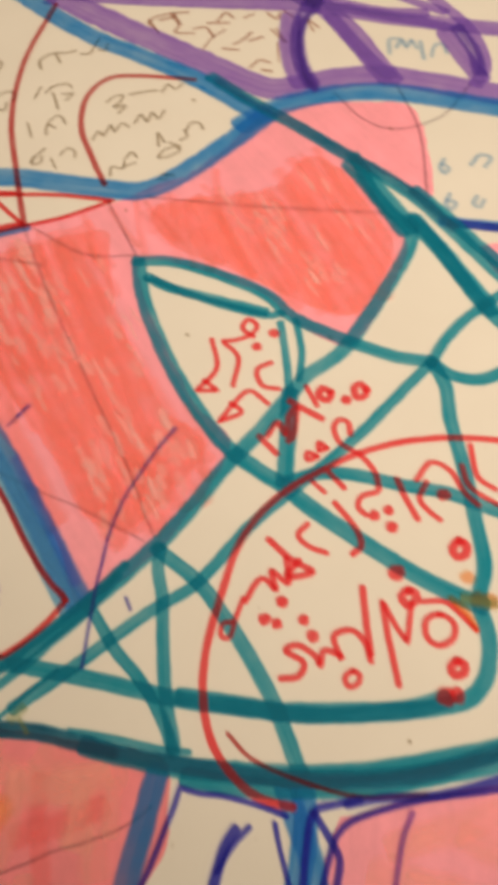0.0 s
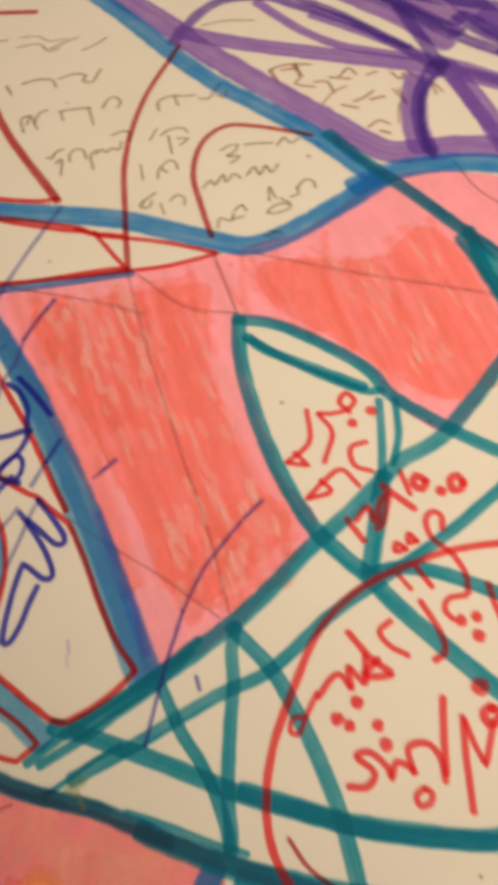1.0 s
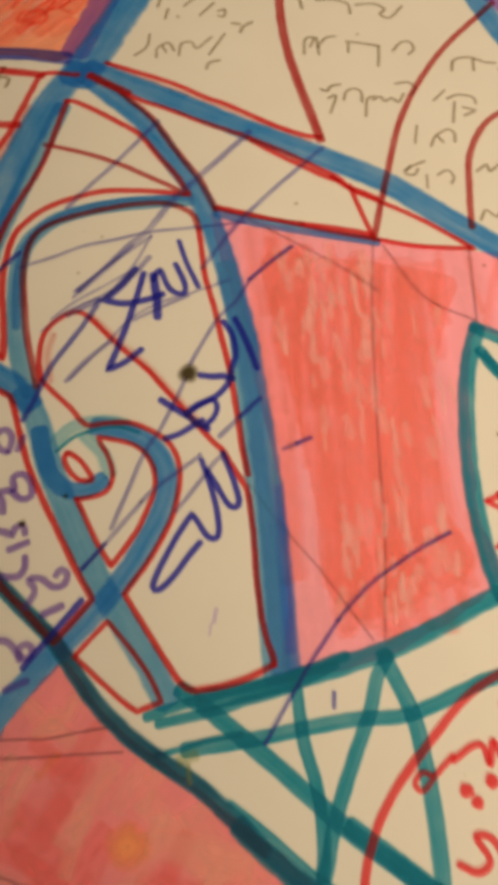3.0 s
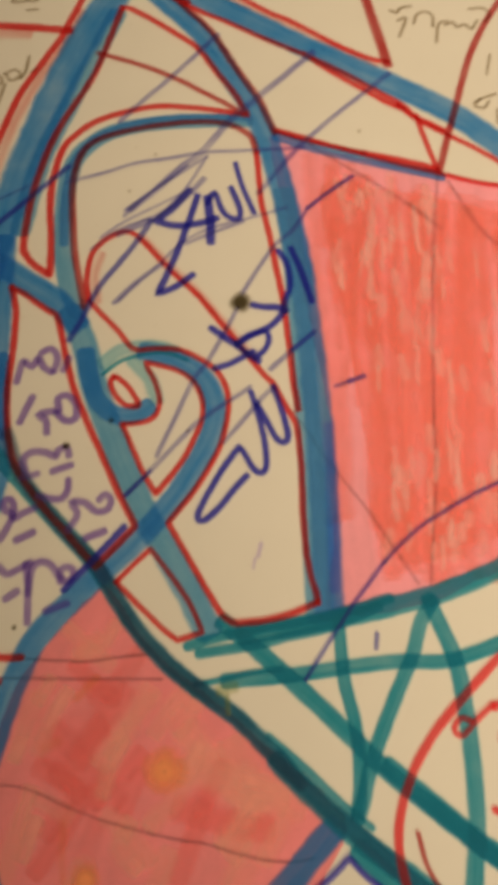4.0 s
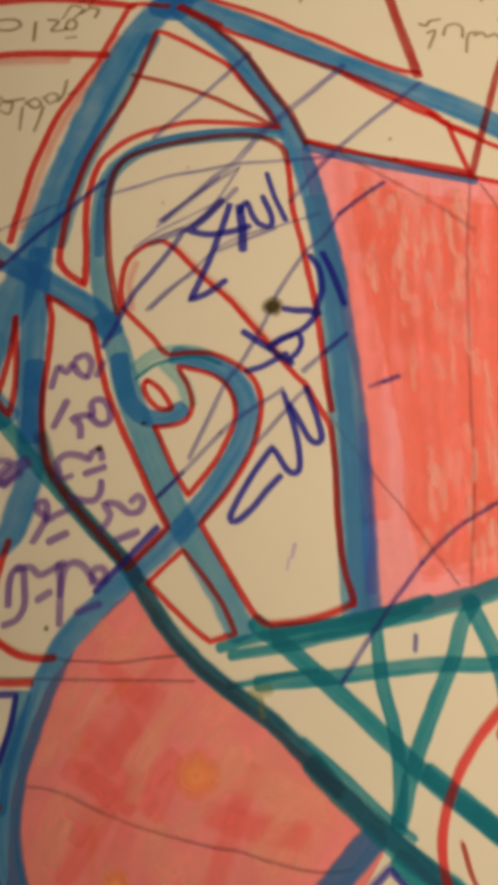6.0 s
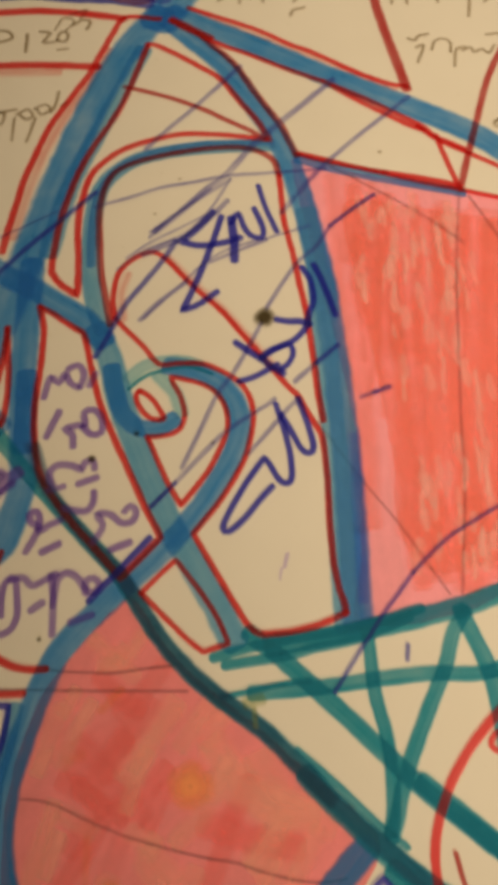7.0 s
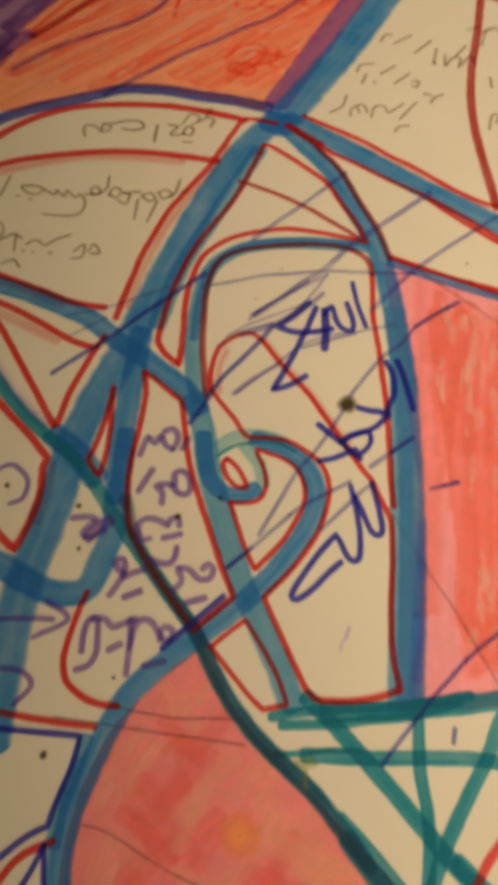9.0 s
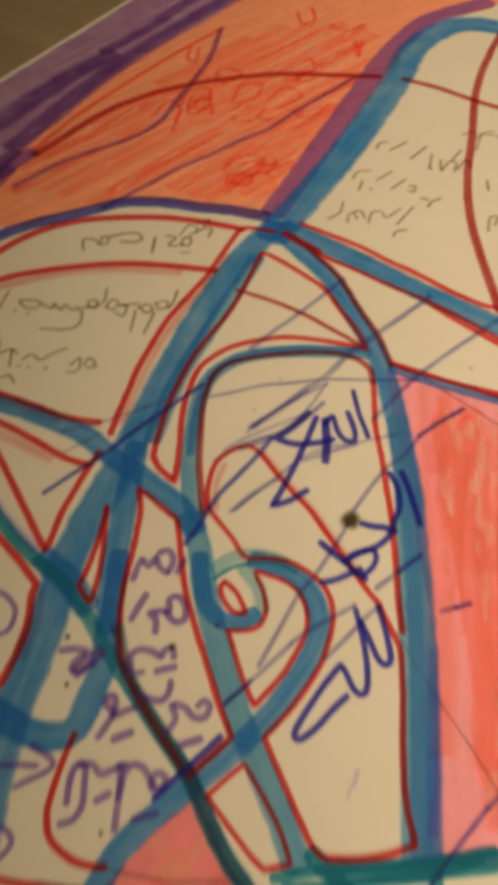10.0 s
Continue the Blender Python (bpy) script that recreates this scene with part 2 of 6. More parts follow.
# ---- the table ----
table = tagged(new("table"), "brown wooden table under the drawing", "table")
table.matrix_world = pose(0.05, 0.06, FLOOR_Z, 0, 0, 60.1 - 90)
bm = bmesh.new()
block(bm, (-0.45, -0.70, 0.722), (0.45, 0.70, 0.752 - 0.0003), 0.004)
mesh_object("tabletop", bm, TABLE_WOOD, table)
for sx in (-1, 1):
    for sy in (-1, 1):
        bm = bmesh.new()
        cx, cy = sx * 0.39, sy * 0.63
        block(bm, (cx - 0.03, cy - 0.03, 0.0), (cx + 0.03, cy + 0.03, 0.722), 0.003)
        mesh_object("leg", bm, TABLE_WOOD, table)

# ---- the sheet of paper ----
EDGE = radians(60.1)
EDGE_DIR = Vector((math.cos(EDGE), math.sin(EDGE), 0))
IN_DIR = Vector((math.sin(EDGE), -math.cos(EDGE), 0))
CORNER = Vector((-100.4, 216.3, 0)) / 1000 - EDGE_DIR * 0.30
sheet = tagged(new("drawing"), "cream paper sheet with a colourful marker drawing on the table", "drawing")
bm = bmesh.new()
LONG, WIDE, THICK = 0.594, 0.420, 0.0003
top = [CORNER, CORNER + EDGE_DIR * LONG, CORNER + EDGE_DIR * LONG + IN_DIR * WIDE, CORNER + IN_DIR * WIDE]
upper = [bm.verts.new(p) for p in top]
lower = [bm.verts.new(p - Vector((0, 0, THICK))) for p in top]
bm.faces.new(upper[::-1])
bm.faces.new(lower)
for i in range(4):
    j = (i + 1) % 4
    bm.faces.new((upper[i], upper[j], lower[j], lower[i]))
bmesh.ops.recalc_face_normals(bm, faces=bm.faces)
mesh_object("paper", bm, PAPER, sheet, "cream drawing paper")


# ---- ink on the paper: every stroke lies as a thin film on the sheet; places in millimetres ----
strokes = 0


def lift(z):
    """A film's height in metres; films laid later lie a trifle higher."""
    global strokes
    strokes += 1
    return (z + (strokes % 23) * 0.002) / 1000


def smooth(points, step):
    """A curve through the points; a point given twice is a corner."""
    runs, run = [], [points[0]]
    for p in points[1:]:
        if p == run[-1]:
            runs.append(run)
            run = [p]
        else:
            run.append(p)
    runs.append(run)
    out = []
    for run in runs:
        if len(run) < 2:
            continue
        closed = len(runs) == 1 and run[0] == run[-1] and len(run) > 4
        q = [Vector(p[:2]) for p in run]
        ends = (q[-2], q[1]) if closed else (2 * q[0] - q[1], 2 * q[-1] - q[-2])
        q = [ends[0], *q, ends[1]]
        for a, b, c, d in zip(q, q[1:], q[2:], q[3:]):
            n = max(2, int((c - b).length / step))
            for i in range(n):
                t = i / n
                out.append(0.5 * (2 * b + (c - a) * t + (2 * a - 5 * b + 4 * c - d) * t * t + (3 * b - a - 3 * c + d) * t ** 3))
        out.append(q[-2])
    clean = [out[0]]
    for p in out[1:]:
        if (p - clean[-1]).length > 0.02:
            clean.append(p)
    return clean


def ribbon(bm, uv, path, width, z, rise=0.006, wobble=0.05, taper=False):
    """A stroke of ink along the path, rounded at both ends."""
    n = len(path)
    seed = random.uniform(0, 500)
    tang = []
    for i in range(n):
        t = path[min(i + 1, n - 1)] - path[max(i - 1, 0)]
        tang.append(t.normalized() if t.length > 1e-6 else Vector((1, 0)))
    half = width / 2
    rows = []
    cap = [(-0.92, 0.35), (-0.72, 0.66), (-0.42, 0.88)] if width < 2.2 else [(-0.6, 0.50), (-0.42, 0.76), (-0.2, 0.93)]
    for d, w in cap:
        rows.append((path[0] + tang[0] * (d * half), tang[0], w))
    for i in range(n):
        rows.append((path[i], tang[i], 1.0))
    for d, w in cap[::-1]:
        rows.append((path[-1] - tang[-1] * (d * half), tang[-1], w))
    length, last, before = 0.0, rows[0][0], None
    for k, (p, t, w) in enumerate(rows):
        length += (p - last).length
        last = p
        side = Vector((-t.y, t.x))
        if taper:
            half = width / 2 * max(0.06, math.sin(math.pi * (k + 0.5) / len(rows))) ** 0.7
            w = 1.0
        a = half * w * (1 + wobble * noise.noise(Vector((seed, length * 0.35, 0.0))) * 2)
        b = half * w * (1 + wobble * noise.noise(Vector((seed, length * 0.35, 9.0))) * 2)
        h = z + rise * k / len(rows) / 1000
        pair = (bm.verts.new((*((p + side * a) / 1000), h)), bm.verts.new((*((p - side * b) / 1000), h)))
        if before:
            face = bm.faces.new((before[0][0], before[0][1], pair[1], pair[0]))
            across = (0.5 - 0.5 * before[2], 0.5 + 0.5 * before[2], 0.5 + 0.5 * w, 0.5 - 0.5 * w)
            for loop, u, v in zip(face.loops, (before[1], before[1], length, length), across):
                loop[uv].uv = (u, v)
        before = (pair, length, w)


def line(kind, width, points):
    name, material, z = kind
    bm = bmesh.new()
    uv = bm.loops.layers.uv.new("stroke")
    ribbon(bm, uv, smooth(points, max(0.35, min(1.5, width * 0.4))), width, lift(z))
    return mesh_object(name, bm, material, sheet)


def fill(kind, points, slant=0):
    name, material, z = kind
    bm = bmesh.new()
    uv = bm.loops.layers.uv.new("stroke")
    h = lift(z)
    path = smooth([*points, points[0]], 2.0)[:-1]
    rough = [p + Vector((noise.noise(Vector((p.x * 0.6, p.y * 0.6, 1))), noise.noise(Vector((p.x * 0.6, p.y * 0.6, 7))))) * 0.5 for p in path]
    face = bm.faces.new([bm.verts.new((p.x / 1000, p.y / 1000, h)) for p in rough])
    if face.normal.z < 0:
        face.normal_flip()
    for loop in face.loops:
        loop[uv].uv = (Matrix.Rotation(-radians(slant), 2) @ loop.vert.co.xy) * 1000
    bmesh.ops.triangulate(bm, faces=bm.faces)
    return mesh_object(name, bm, material, sheet)


def hatch(kind, width, spacing, angle, points, part=1.0):
    """Side-by-side marker strokes that fill an area at one slant."""
    name, material, z = kind
    a = radians(angle)
    way, over = Vector((math.cos(a), math.sin(a))), Vector((-math.sin(a), math.cos(a)))
    area = smooth([*points, points[0]], 2.0)
    lo, hi = min(p @ over for p in area), max(p @ over for p in area)
    at = lo + spacing * 0.5
    while at < hi:
        cuts = []
        for p, q in zip(area, area[1:]):
            d, e = p @ over - at, q @ over - at
            if d * e < 0:
                cuts.append((p + (q - p) * (d / (d - e))) @ way)
        cuts.sort()
        for s, e in zip(cuts[::2], cuts[1::2]):
            s, e = s + random.uniform(-1.5, 5.0), e - random.uniform(-1.5, 5.0)
            if part < 1.0:
                if random.random() > part:
                    continue
                s, e = s + (e - s) * random.uniform(0.0, 0.5), e - (e - s) * random.uniform(0.0, 0.4)
            if e - s < width:
                continue
            tilt = random.uniform(-0.07, 0.07)
            path = smooth([tuple(way * (s + (e - s) * f) + over * (at + tilt * (f - 0.5) * (e - s) + random.uniform(-0.35, 0.35))) for f in (0, 0.33, 0.66, 1)], 2.0)
            bm = bmesh.new()
            uv = bm.loops.layers.uv.new("stroke")
            ribbon(bm, uv, path, width * random.uniform(0.6, 1.3), lift(z), wobble=0.14)
            mesh_object(name, bm, material, sheet)
        at += spacing * random.uniform(0.55, 1.45)


def flecks(kind, count, angle, length, points):
    """Short pale streaks where the marker skipped over the paper's grain."""
    name, material, z = kind
    area = [Vector(p) for p in points]
    lo = Vector((min(p.x for p in area), min(p.y for p in area)))
    hi = Vector((max(p.x for p in area), max(p.y for p in area)))
    made = 0
    while made < count:
        p = Vector((random.uniform(lo.x, hi.x), random.uniform(lo.y, hi.y)))
        hits = sum((a.y > p.y) != (c.y > p.y) and p.x < (c.x - a.x) * (p.y - a.y) / (c.y - a.y) + a.x for a, c in zip(area, area[1:] + area[:1]))
        if hits % 2 == 0:
            continue
        turn = radians(angle + random.uniform(-5, 5))
        half = Vector((math.cos(turn), math.sin(turn))) * length * random.uniform(0.25, 0.8)
        bend = Vector((-half.y, half.x)) * random.uniform(-0.12, 0.12)
        bm = bmesh.new()
        uv = bm.loops.layers.uv.new("stroke")
        ribbon(bm, uv, smooth([tuple(p - half), tuple(p + bend), tuple(p + half)], 0.6), random.uniform(1.0, 3.0), lift(z), wobble=0.35, taper=True)
        mesh_object(name, bm, material, sheet)
        made += 1


def dots(kind, places):
    name, material, z = kind
    for x, y, r in places:
        r *= 1.15
        bm = bmesh.new()
        uv = bm.loops.layers.uv.new("stroke")
        h = lift(z + 0.05)
        mid = bm.verts.new((x / 1000, y / 1000, h))
        ring = []
        for i in range(20):
            w = r * (1 + 0.25 * noise.noise(Vector((x + math.cos(i * math.pi / 10), y + math.sin(i * math.pi / 10), 3))))
            ring.append(bm.verts.new(((x + w * math.cos(i * math.pi / 10)) / 1000, (y + w * math.sin(i * math.pi / 10)) / 1000, h)))
        for i in range(20):
            face = bm.faces.new((mid, ring[i], ring[(i + 1) % 20]))
            for loop, v in zip(face.loops, (0.5, 1.0, 1.0)):
                loop[uv].uv = (i * 0.2, v)
        mesh_object(name.replace("_stroke", "_dot").replace("_line", "_dot"), bm, material, sheet)


fill(PINK, [(12.4, 72.2), (25.1, 67.9), (47.9, 62.2), (69.7, 57.8), (84.7, 57.7), (88.9, 56.3), (102.3, 59.9), (118.4, 64.8), (124.2, 52.4), (128.6, 41.2), (125.5, 26.4), (123.2, 10.3), (115.4, 2.3), (95.3, -8.1), (87.8, 4.4), (86.8, 12.3), (80.9, 22.4), (72.4, 33.8), (66.3, 37.2), (62.6, 26.7), (60.3, 11.5), (58.9, -3.7), (59.7, -16.6), (38.1, -28.1), (20.5, -30.1), (21.3, -19.9), (22.0, 2.0), (19.0, 25.4), (15.2, 49.2)], -88)
fill(PINK, [(119.7, 63.4), (131.9, 61.8), (143.6, 54.8), (151.9, 47.4), (147.3, 34.2), (136.4, 17.8), (132.4, 27.8), (126.7, 44.1)], -88)
fill(SALMON, [(-17.0, -26.0), (-10.1, -35.3), (-2.6, -41.5), (6.6, -48.9), (18.4, -58.7), (21.4, -63.0), (18.4, -67.7), (15.3, -73.2), (5.6, -77.8), (-10.6, -78.0), (-30.8, -76.7), (-34.3, -65.3), (-34.5, -53.3), (-30.4, -40.2), (-20.2, -27.2)], 55)
fill(PINK, [(38.9, -85.3), (43.8, -85.0), (54.7, -88.2), (66.5, -93.3), (75.9, -97.2), (58.3, -116.4), (29.7, -99.4)], 55)
fill(PINK, [(136.5, -0.8), (144.3, -7.4), (138.6, -19.7), (134.4, -13.2)], -88)
fill(CORAL_FILL, [(22.8, 58.6), (37.3, 57.7), (56.3, 53.7), (64.2, 50.0), (60.1, 40.1), (55.2, 24.2), (53.4, 9.3), (52.9, -2.3), (55.7, -13.7), (38.1, -21.5), (31.6, -20.3), (28.1, -13.7), (28.1, 2.3), (24.9, 33.6)], -94)
hatch(CORAL, 3.8, 2.2, -95, [(21.5, 61.2), (36.9, 60.2), (57.1, 55.9), (65.5, 52.0), (61.2, 41.5), (56.0, 24.6), (54.0, 8.7), (53.5, -3.6), (56.5, -15.8), (37.8, -24.1), (30.8, -22.8), (27.1, -15.7), (27.1, 1.3), (23.7, 34.6)])
hatch(CORAL, 2.8, 3.0, -92, [(21.5, 61.2), (36.9, 60.2), (57.1, 55.9), (65.5, 52.0), (61.2, 41.5), (56.0, 24.6), (54.0, 8.7), (53.5, -3.6), (56.5, -15.8), (37.8, -24.1), (30.8, -22.8), (27.1, -15.7), (27.1, 1.3), (23.7, 34.6)], 0.6)
fill(CORAL_FILL, [(83.4, 50.4), (104.1, 41.5), (118.0, 46.1), (123.1, 39.3), (122.2, 26.5), (120.4, 12.0), (113.6, 4.8), (101.0, -1.8), (93.8, 4.5), (88.6, 14.1), (83.3, 24.1), (75.9, 36.5), (75.4, 49.1)], -94)
hatch(CORAL, 4.4, 2.6, -96, [(82.3, 51.9), (104.3, 42.4), (119.1, 47.3), (124.6, 40.1), (123.6, 26.5), (121.7, 11.1), (114.5, 3.4), (101.0, -3.6), (93.4, 3.1), (87.9, 13.3), (82.2, 23.9), (74.4, 37.1), (73.8, 50.5)])
hatch(CORAL, 3.0, 3.6, -99, [(82.3, 51.9), (104.3, 42.4), (119.1, 47.3), (124.6, 40.1), (123.6, 26.5), (121.7, 11.1), (114.5, 3.4), (101.0, -3.6), (93.4, 3.1), (87.9, 13.3), (82.2, 23.9), (74.4, 37.1), (73.8, 50.5)], 0.6)
fill(ORANGE, [(-107.3, 113.9), (-99.3, 119.6), (-103.8, 133.3), (-98.4, 151.5), (-90.3, 169.0), (-81.6, 188.2), (-66.9, 213.0), (-46.9, 241.3), (-41.6, 277.7), (48.2, 275.6), (47.8, 245.5), (27.3, 234.0), (14.1, 211.7), (13.8, 205.7), (-2.8, 164.3), (-19.7, 125.3), (-34.8, 124.9), (-58.0, 127.4), (-77.5, 120.2), (-90.6, 113.2)], 46)
hatch(RED_ORANGE, 4.60, 3.54, 48, [(-98.3, 127.6), (-80.0, 163.2), (-45.6, 210.7), (-5.9, 232.1), (5.4, 204.1), (-14.4, 151.1), (-25.5, 130.8), (-50.5, 132.2), (-71.6, 129.0)])
fill(PURPLE_FILL, [(-125.5, 169.5), (-117.8, 181.7), (-100.3, 212.1), (-80.4, 247.7), (-67.4, 271.4), (-19.2, 281.3), (-41.9, 246.4), (-65.6, 212.2), (-80.3, 187.5), (-88.9, 168.4), (-97.0, 151.0), (-102.7, 134.6), (-109.0, 122.4)], 52)
line(PLUM, 9.94, [(-119.3, 151.7), (-110.9, 160.3), (-103.6, 173.3), (-94.4, 189.5), (-83.8, 202.7)])
line(PLUM, 7.49, [(-102.0, 149.6), (-90.8, 175.4), (-80.3, 196.3), (-66.8, 218.4), (-46.5, 248.5), (-31.7, 271.5)])
line(PLUM, 5.99, [(-86.4, 205.3), (-73.7, 222.2), (-64.3, 239.6), (-52.0, 257.4)])
line(PLUM, 6.41, [(-106.5, 125.1), (-103.6, 137.3), (-100.9, 145.9)])

# teal
line(TEAL, 4.40, [(113.2, 86.1), (117.1, 72.2), (122.2, 57.6), (126.6, 43.0), (130.9, 29.5), (133.4, 17.9), (134.0, 8.7), (134.9, -10.6), (136.4, -25.9)])
line(TEAL, 3.73, [(128.7, 39.9), (125.6, 26.8), (125.3, 17.1), (125.2, 10.7), (120.0, 5.9), (112.7, 1.5), (103.3, -3.5), (95.2, -7.6), (89.6, -9.4), (82.6, -10.1), (76.0, -12.7), (68.6, -15.8), (61.8, -18.3), (57.0, -19.7), (47.7, -23.8), (38.6, -27.1), (30.3, -29.3), (21.9, -31.1), (13.4, -32.6), (5.4, -33.5)])
line(TEAL, 3.98, [(128.9, 14.1), (127.7, 0.6), (126.0, -13.7), (126.6, -22.5), (128.3, -35.0)])
line(TEAL, 3.80, [(66.4, 37.6), (62.3, 26.6), (59.5, 11.6), (58.5, -3.1), (59.4, -15.6), (61.9, -23.6), (64.4, -29.1), (66.9, -37.3), (70.9, -46.7), (74.7, -55.6), (79.0, -63.4), (82.5, -68.6)])
line(TEAL, 3.54, [(65.9, 37.9), (73.6, 32.6), (81.4, 22.4), (86.8, 12.6), (88.3, 4.4), (95.2, -7.6), (101.2, -15.9), (107.0, -21.1)])
line(TEAL, 2.28, [(66.6, 31.3), (71.4, 23.2), (77.2, 15.2), (83.4, 8.3), (86.9, 6.8)])
line(TEAL, 1.90, [(85.1, 4.6), (80.6, -5.1), (76.5, -12.7)])
line(TEAL, 1.78, [(88.3, 3.5), (84.9, -4.3), (80.6, -9.9)])
line(TEAL, 3.84, [(77.3, -11.6), (70.4, -21.6), (65.0, -29.0)])
line(TEAL, 2.64, [(107.0, -21.1), (94.8, -24.6), (84.2, -27.6), (71.6, -30.2), (64.2, -31.4), (54.0, -33.5), (40.5, -38.0), (31.0, -38.2), (22.6, -39.1), (12.1, -40.4), (2.4, -41.1)])
line(TEAL, 3.18, [(65.1, -29.1), (71.3, -30.6), (77.0, -34.1), (84.9, -41.9), (91.2, -47.8), (97.0, -55.9), (103.0, -63.3)])
line(TEAL, 3.19, [(107.0, -21.1), (105.7, -27.6), (101.5, -34.7), (96.6, -45.4), (91.2, -56.1), (87.4, -62.9), (82.3, -67.6), (80.5, -72.2), (77.4, -76.7), (73.5, -79.5), (69.0, -79.9), (63.0, -77.6), (56.2, -74.2), (46.2, -68.8), (36.3, -61.3), (28.6, -55.4), (22.0, -49.2), (15.3, -42.9), (8.4, -36.7), (1.9, -31.6)])
line(TEAL, 3.21, [(107.0, -21.1), (108.4, -26.0), (112.7, -30.0), (119.1, -31.3), (130.2, -32.8)])
line(TEAL, 2.78, [(107.0, -21.1), (113.2, -18.0), (121.2, -15.7), (131.5, -14.7), (143.0, -14.7)])
line(TEAL, 3.09, [(37.0, -27.9), (40.6, -37.8), (41.6, -46.4), (41.8, -55.9), (41.3, -64.1), (39.9, -71.6), (39.2, -75.4)])

# lower teal sweep
line(DARK, 3.13, [(-37.4, 2.7), (-33.6, -6.0), (-25.6, -15.7), (-19.2, -22.4), (-12.3, -32.4), (-6.7, -38.3), (-1.0, -42.8), (5.1, -47.4), (14.2, -56.4), (23.7, -64.5), (34.6, -73.2), (51.6, -83.7), (68.8, -89.6), (79.7, -92.1)])

# blue
line(BLUE, 6.82, [(68.6, 196.0), (77.9, 170.8), (83.2, 153.6), (87.1, 139.2), (91.1, 126.5), (95.5, 115.7), (100.4, 106.7), (109.1, 88.5), (114.7, 72.7), (116.6, 65.4)])

# inner blue sweep
line(VIOLET_BLUE, 2.99, [(134.9, 8.8), (144.3, 0.6), (154.9, -9.0)])
line(BLUE, 4.46, [(38.3, -77.6), (36.4, -81.2), (33.5, -85.0), (30.1, -88.7), (26.1, -92.6)])
line(TEAL_LIGHT, 3.23, [(-20.5, 16.3), (-17.2, 19.4), (-11.2, 20.1), (-7.4, 19.1)])
line(TEAL_LIGHT, 3.39, [(-14.9, 16.9), (-11.5, 13.0), (-10.3, 9.0)])
line(TEAL, 0.84, [(-20.4, 14.2), (-16.3, 17.4), (-9.2, 18.8), (-4.7, 17.2)])
line(BLUE, 7.07, [(-16.0, 119.1), (5.9, 106.5), (19.3, 98.2), (49.1, 81.2), (60.6, 71.7), (69.4, 63.7), (78.0, 57.4), (88.4, 57.4), (103.5, 60.7), (117.8, 64.5)])
line(BLUE, 10.75, [(-18.9, 115.9), (-1.1, 155.4), (12.3, 191.6), (19.4, 215.2), (32.1, 229.4), (45.8, 230.4), (60.9, 223.3)])
line(PURPLE, 7.99, [(-19.7, 125.4), (-4.1, 169.5), (7.8, 203.8), (14.9, 219.2), (24.2, 233.6), (44.5, 247.1)])

# purple net
line(PURPLE, 9.09, [(77.9, 188.4), (84.7, 168.5), (91.4, 150.8), (95.4, 137.5), (99.9, 126.3), (104.4, 115.9), (113.0, 96.6), (120.3, 80.4), (126.1, 72.1), (142.7, 66.8), (153.5, 60.8), (162.1, 52.0), (175.3, 37.5), (187.0, 26.5)])
line(PURPLE, 7.00, [(93.5, 146.3), (106.6, 134.0), (127.1, 118.3), (152.5, 99.0), (171.1, 79.7), (185.2, 66.5), (194.5, 58.1), (206.8, 48.4)])
line(VIOLET, 5.01, [(154.3, 100.2), (143.9, 90.1), (137.6, 78.9), (134.7, 68.6)])
line(PURPLE, 7.53, [(156.7, 97.9), (156.6, 81.6), (154.6, 67.7), (153.9, 58.8)])
line(PURPLE, 4.14, [(184.8, 92.8), (186.0, 70.1), (183.2, 57.8), (178.2, 49.2), (171.7, 44.9)])
line(PURPLE, 5.91, [(178.6, 67.1), (176.0, 55.0), (174.5, 45.9)])

# red pen
line(RED, 2.87, [(-15.8, 116.6), (-11.1, 113.1), (-6.6, 110.0)])
line(DARKRED, 1.82, [(90.6, 139.9), (72.8, 120.9), (60.6, 101.0), (53.4, 80.4), (48.0, 62.5)])
line(DARKRED, 1.79, [(108.7, 87.6), (97.2, 96.9), (89.1, 100.7), (80.7, 96.8), (74.4, 86.6), (72.1, 75.5), (70.5, 64.5)])
line(RED, 1.53, [(40.7, 80.7), (45.3, 76.2), (58.6, 67.7), (69.9, 58.3), (69.9, 58.3), (58.0, 59.6), (47.9, 62.2), (31.5, 67.0), (13.9, 72.9)])
line(RED, 1.40, [(44.3, 77.9), (46.1, 69.8), (47.9, 62.4)])
line(REDMARK, 1.59, [(112.6, -49.3), (107.1, -43.8), (99.0, -38.0), (90.8, -34.0), (82.8, -31.6), (75.3, -30.7), (63.3, -30.8), (52.1, -34.7), (42.4, -43.0), (35.8, -49.7), (31.6, -56.1), (29.2, -63.2), (29.5, -69.6), (31.6, -74.9), (35.4, -78.7)])
line(DARKRED, 0.87, [(32.1, -63.8), (33.7, -69.4), (39.0, -76.5), (45.5, -82.9), (54.9, -88.3)])
line(REDMARK, 1.27, [(69.9, 8.7), (67.1, 1.6), (60.6, -1.1), (60.6, -1.1), (64.5, -3.5), (64.5, -3.5), (63.3, 0.2)])
line(REDMARK, 1.32, [(72.0, 7.0), (74.6, 5.7), (78.0, 5.4), (80.3, 6.7), (79.5, 9.2), (77.2, 7.7), (78.0, 4.7)])
line(REDMARK, 1.29, [(71.8, 6.6), (72.4, 1.5), (67.9, -4.0)])
line(REDMARK, 1.27, [(77.7, -3.3), (74.3, -3.3), (73.1, -7.2), (75.6, -9.8)])
line(REDMARK, 1.24, [(71.8, -11.7), (70.1, -7.0), (65.3, -8.2), (60.9, -10.2), (60.9, -10.2), (66.0, -10.7), (65.3, -7.7)])
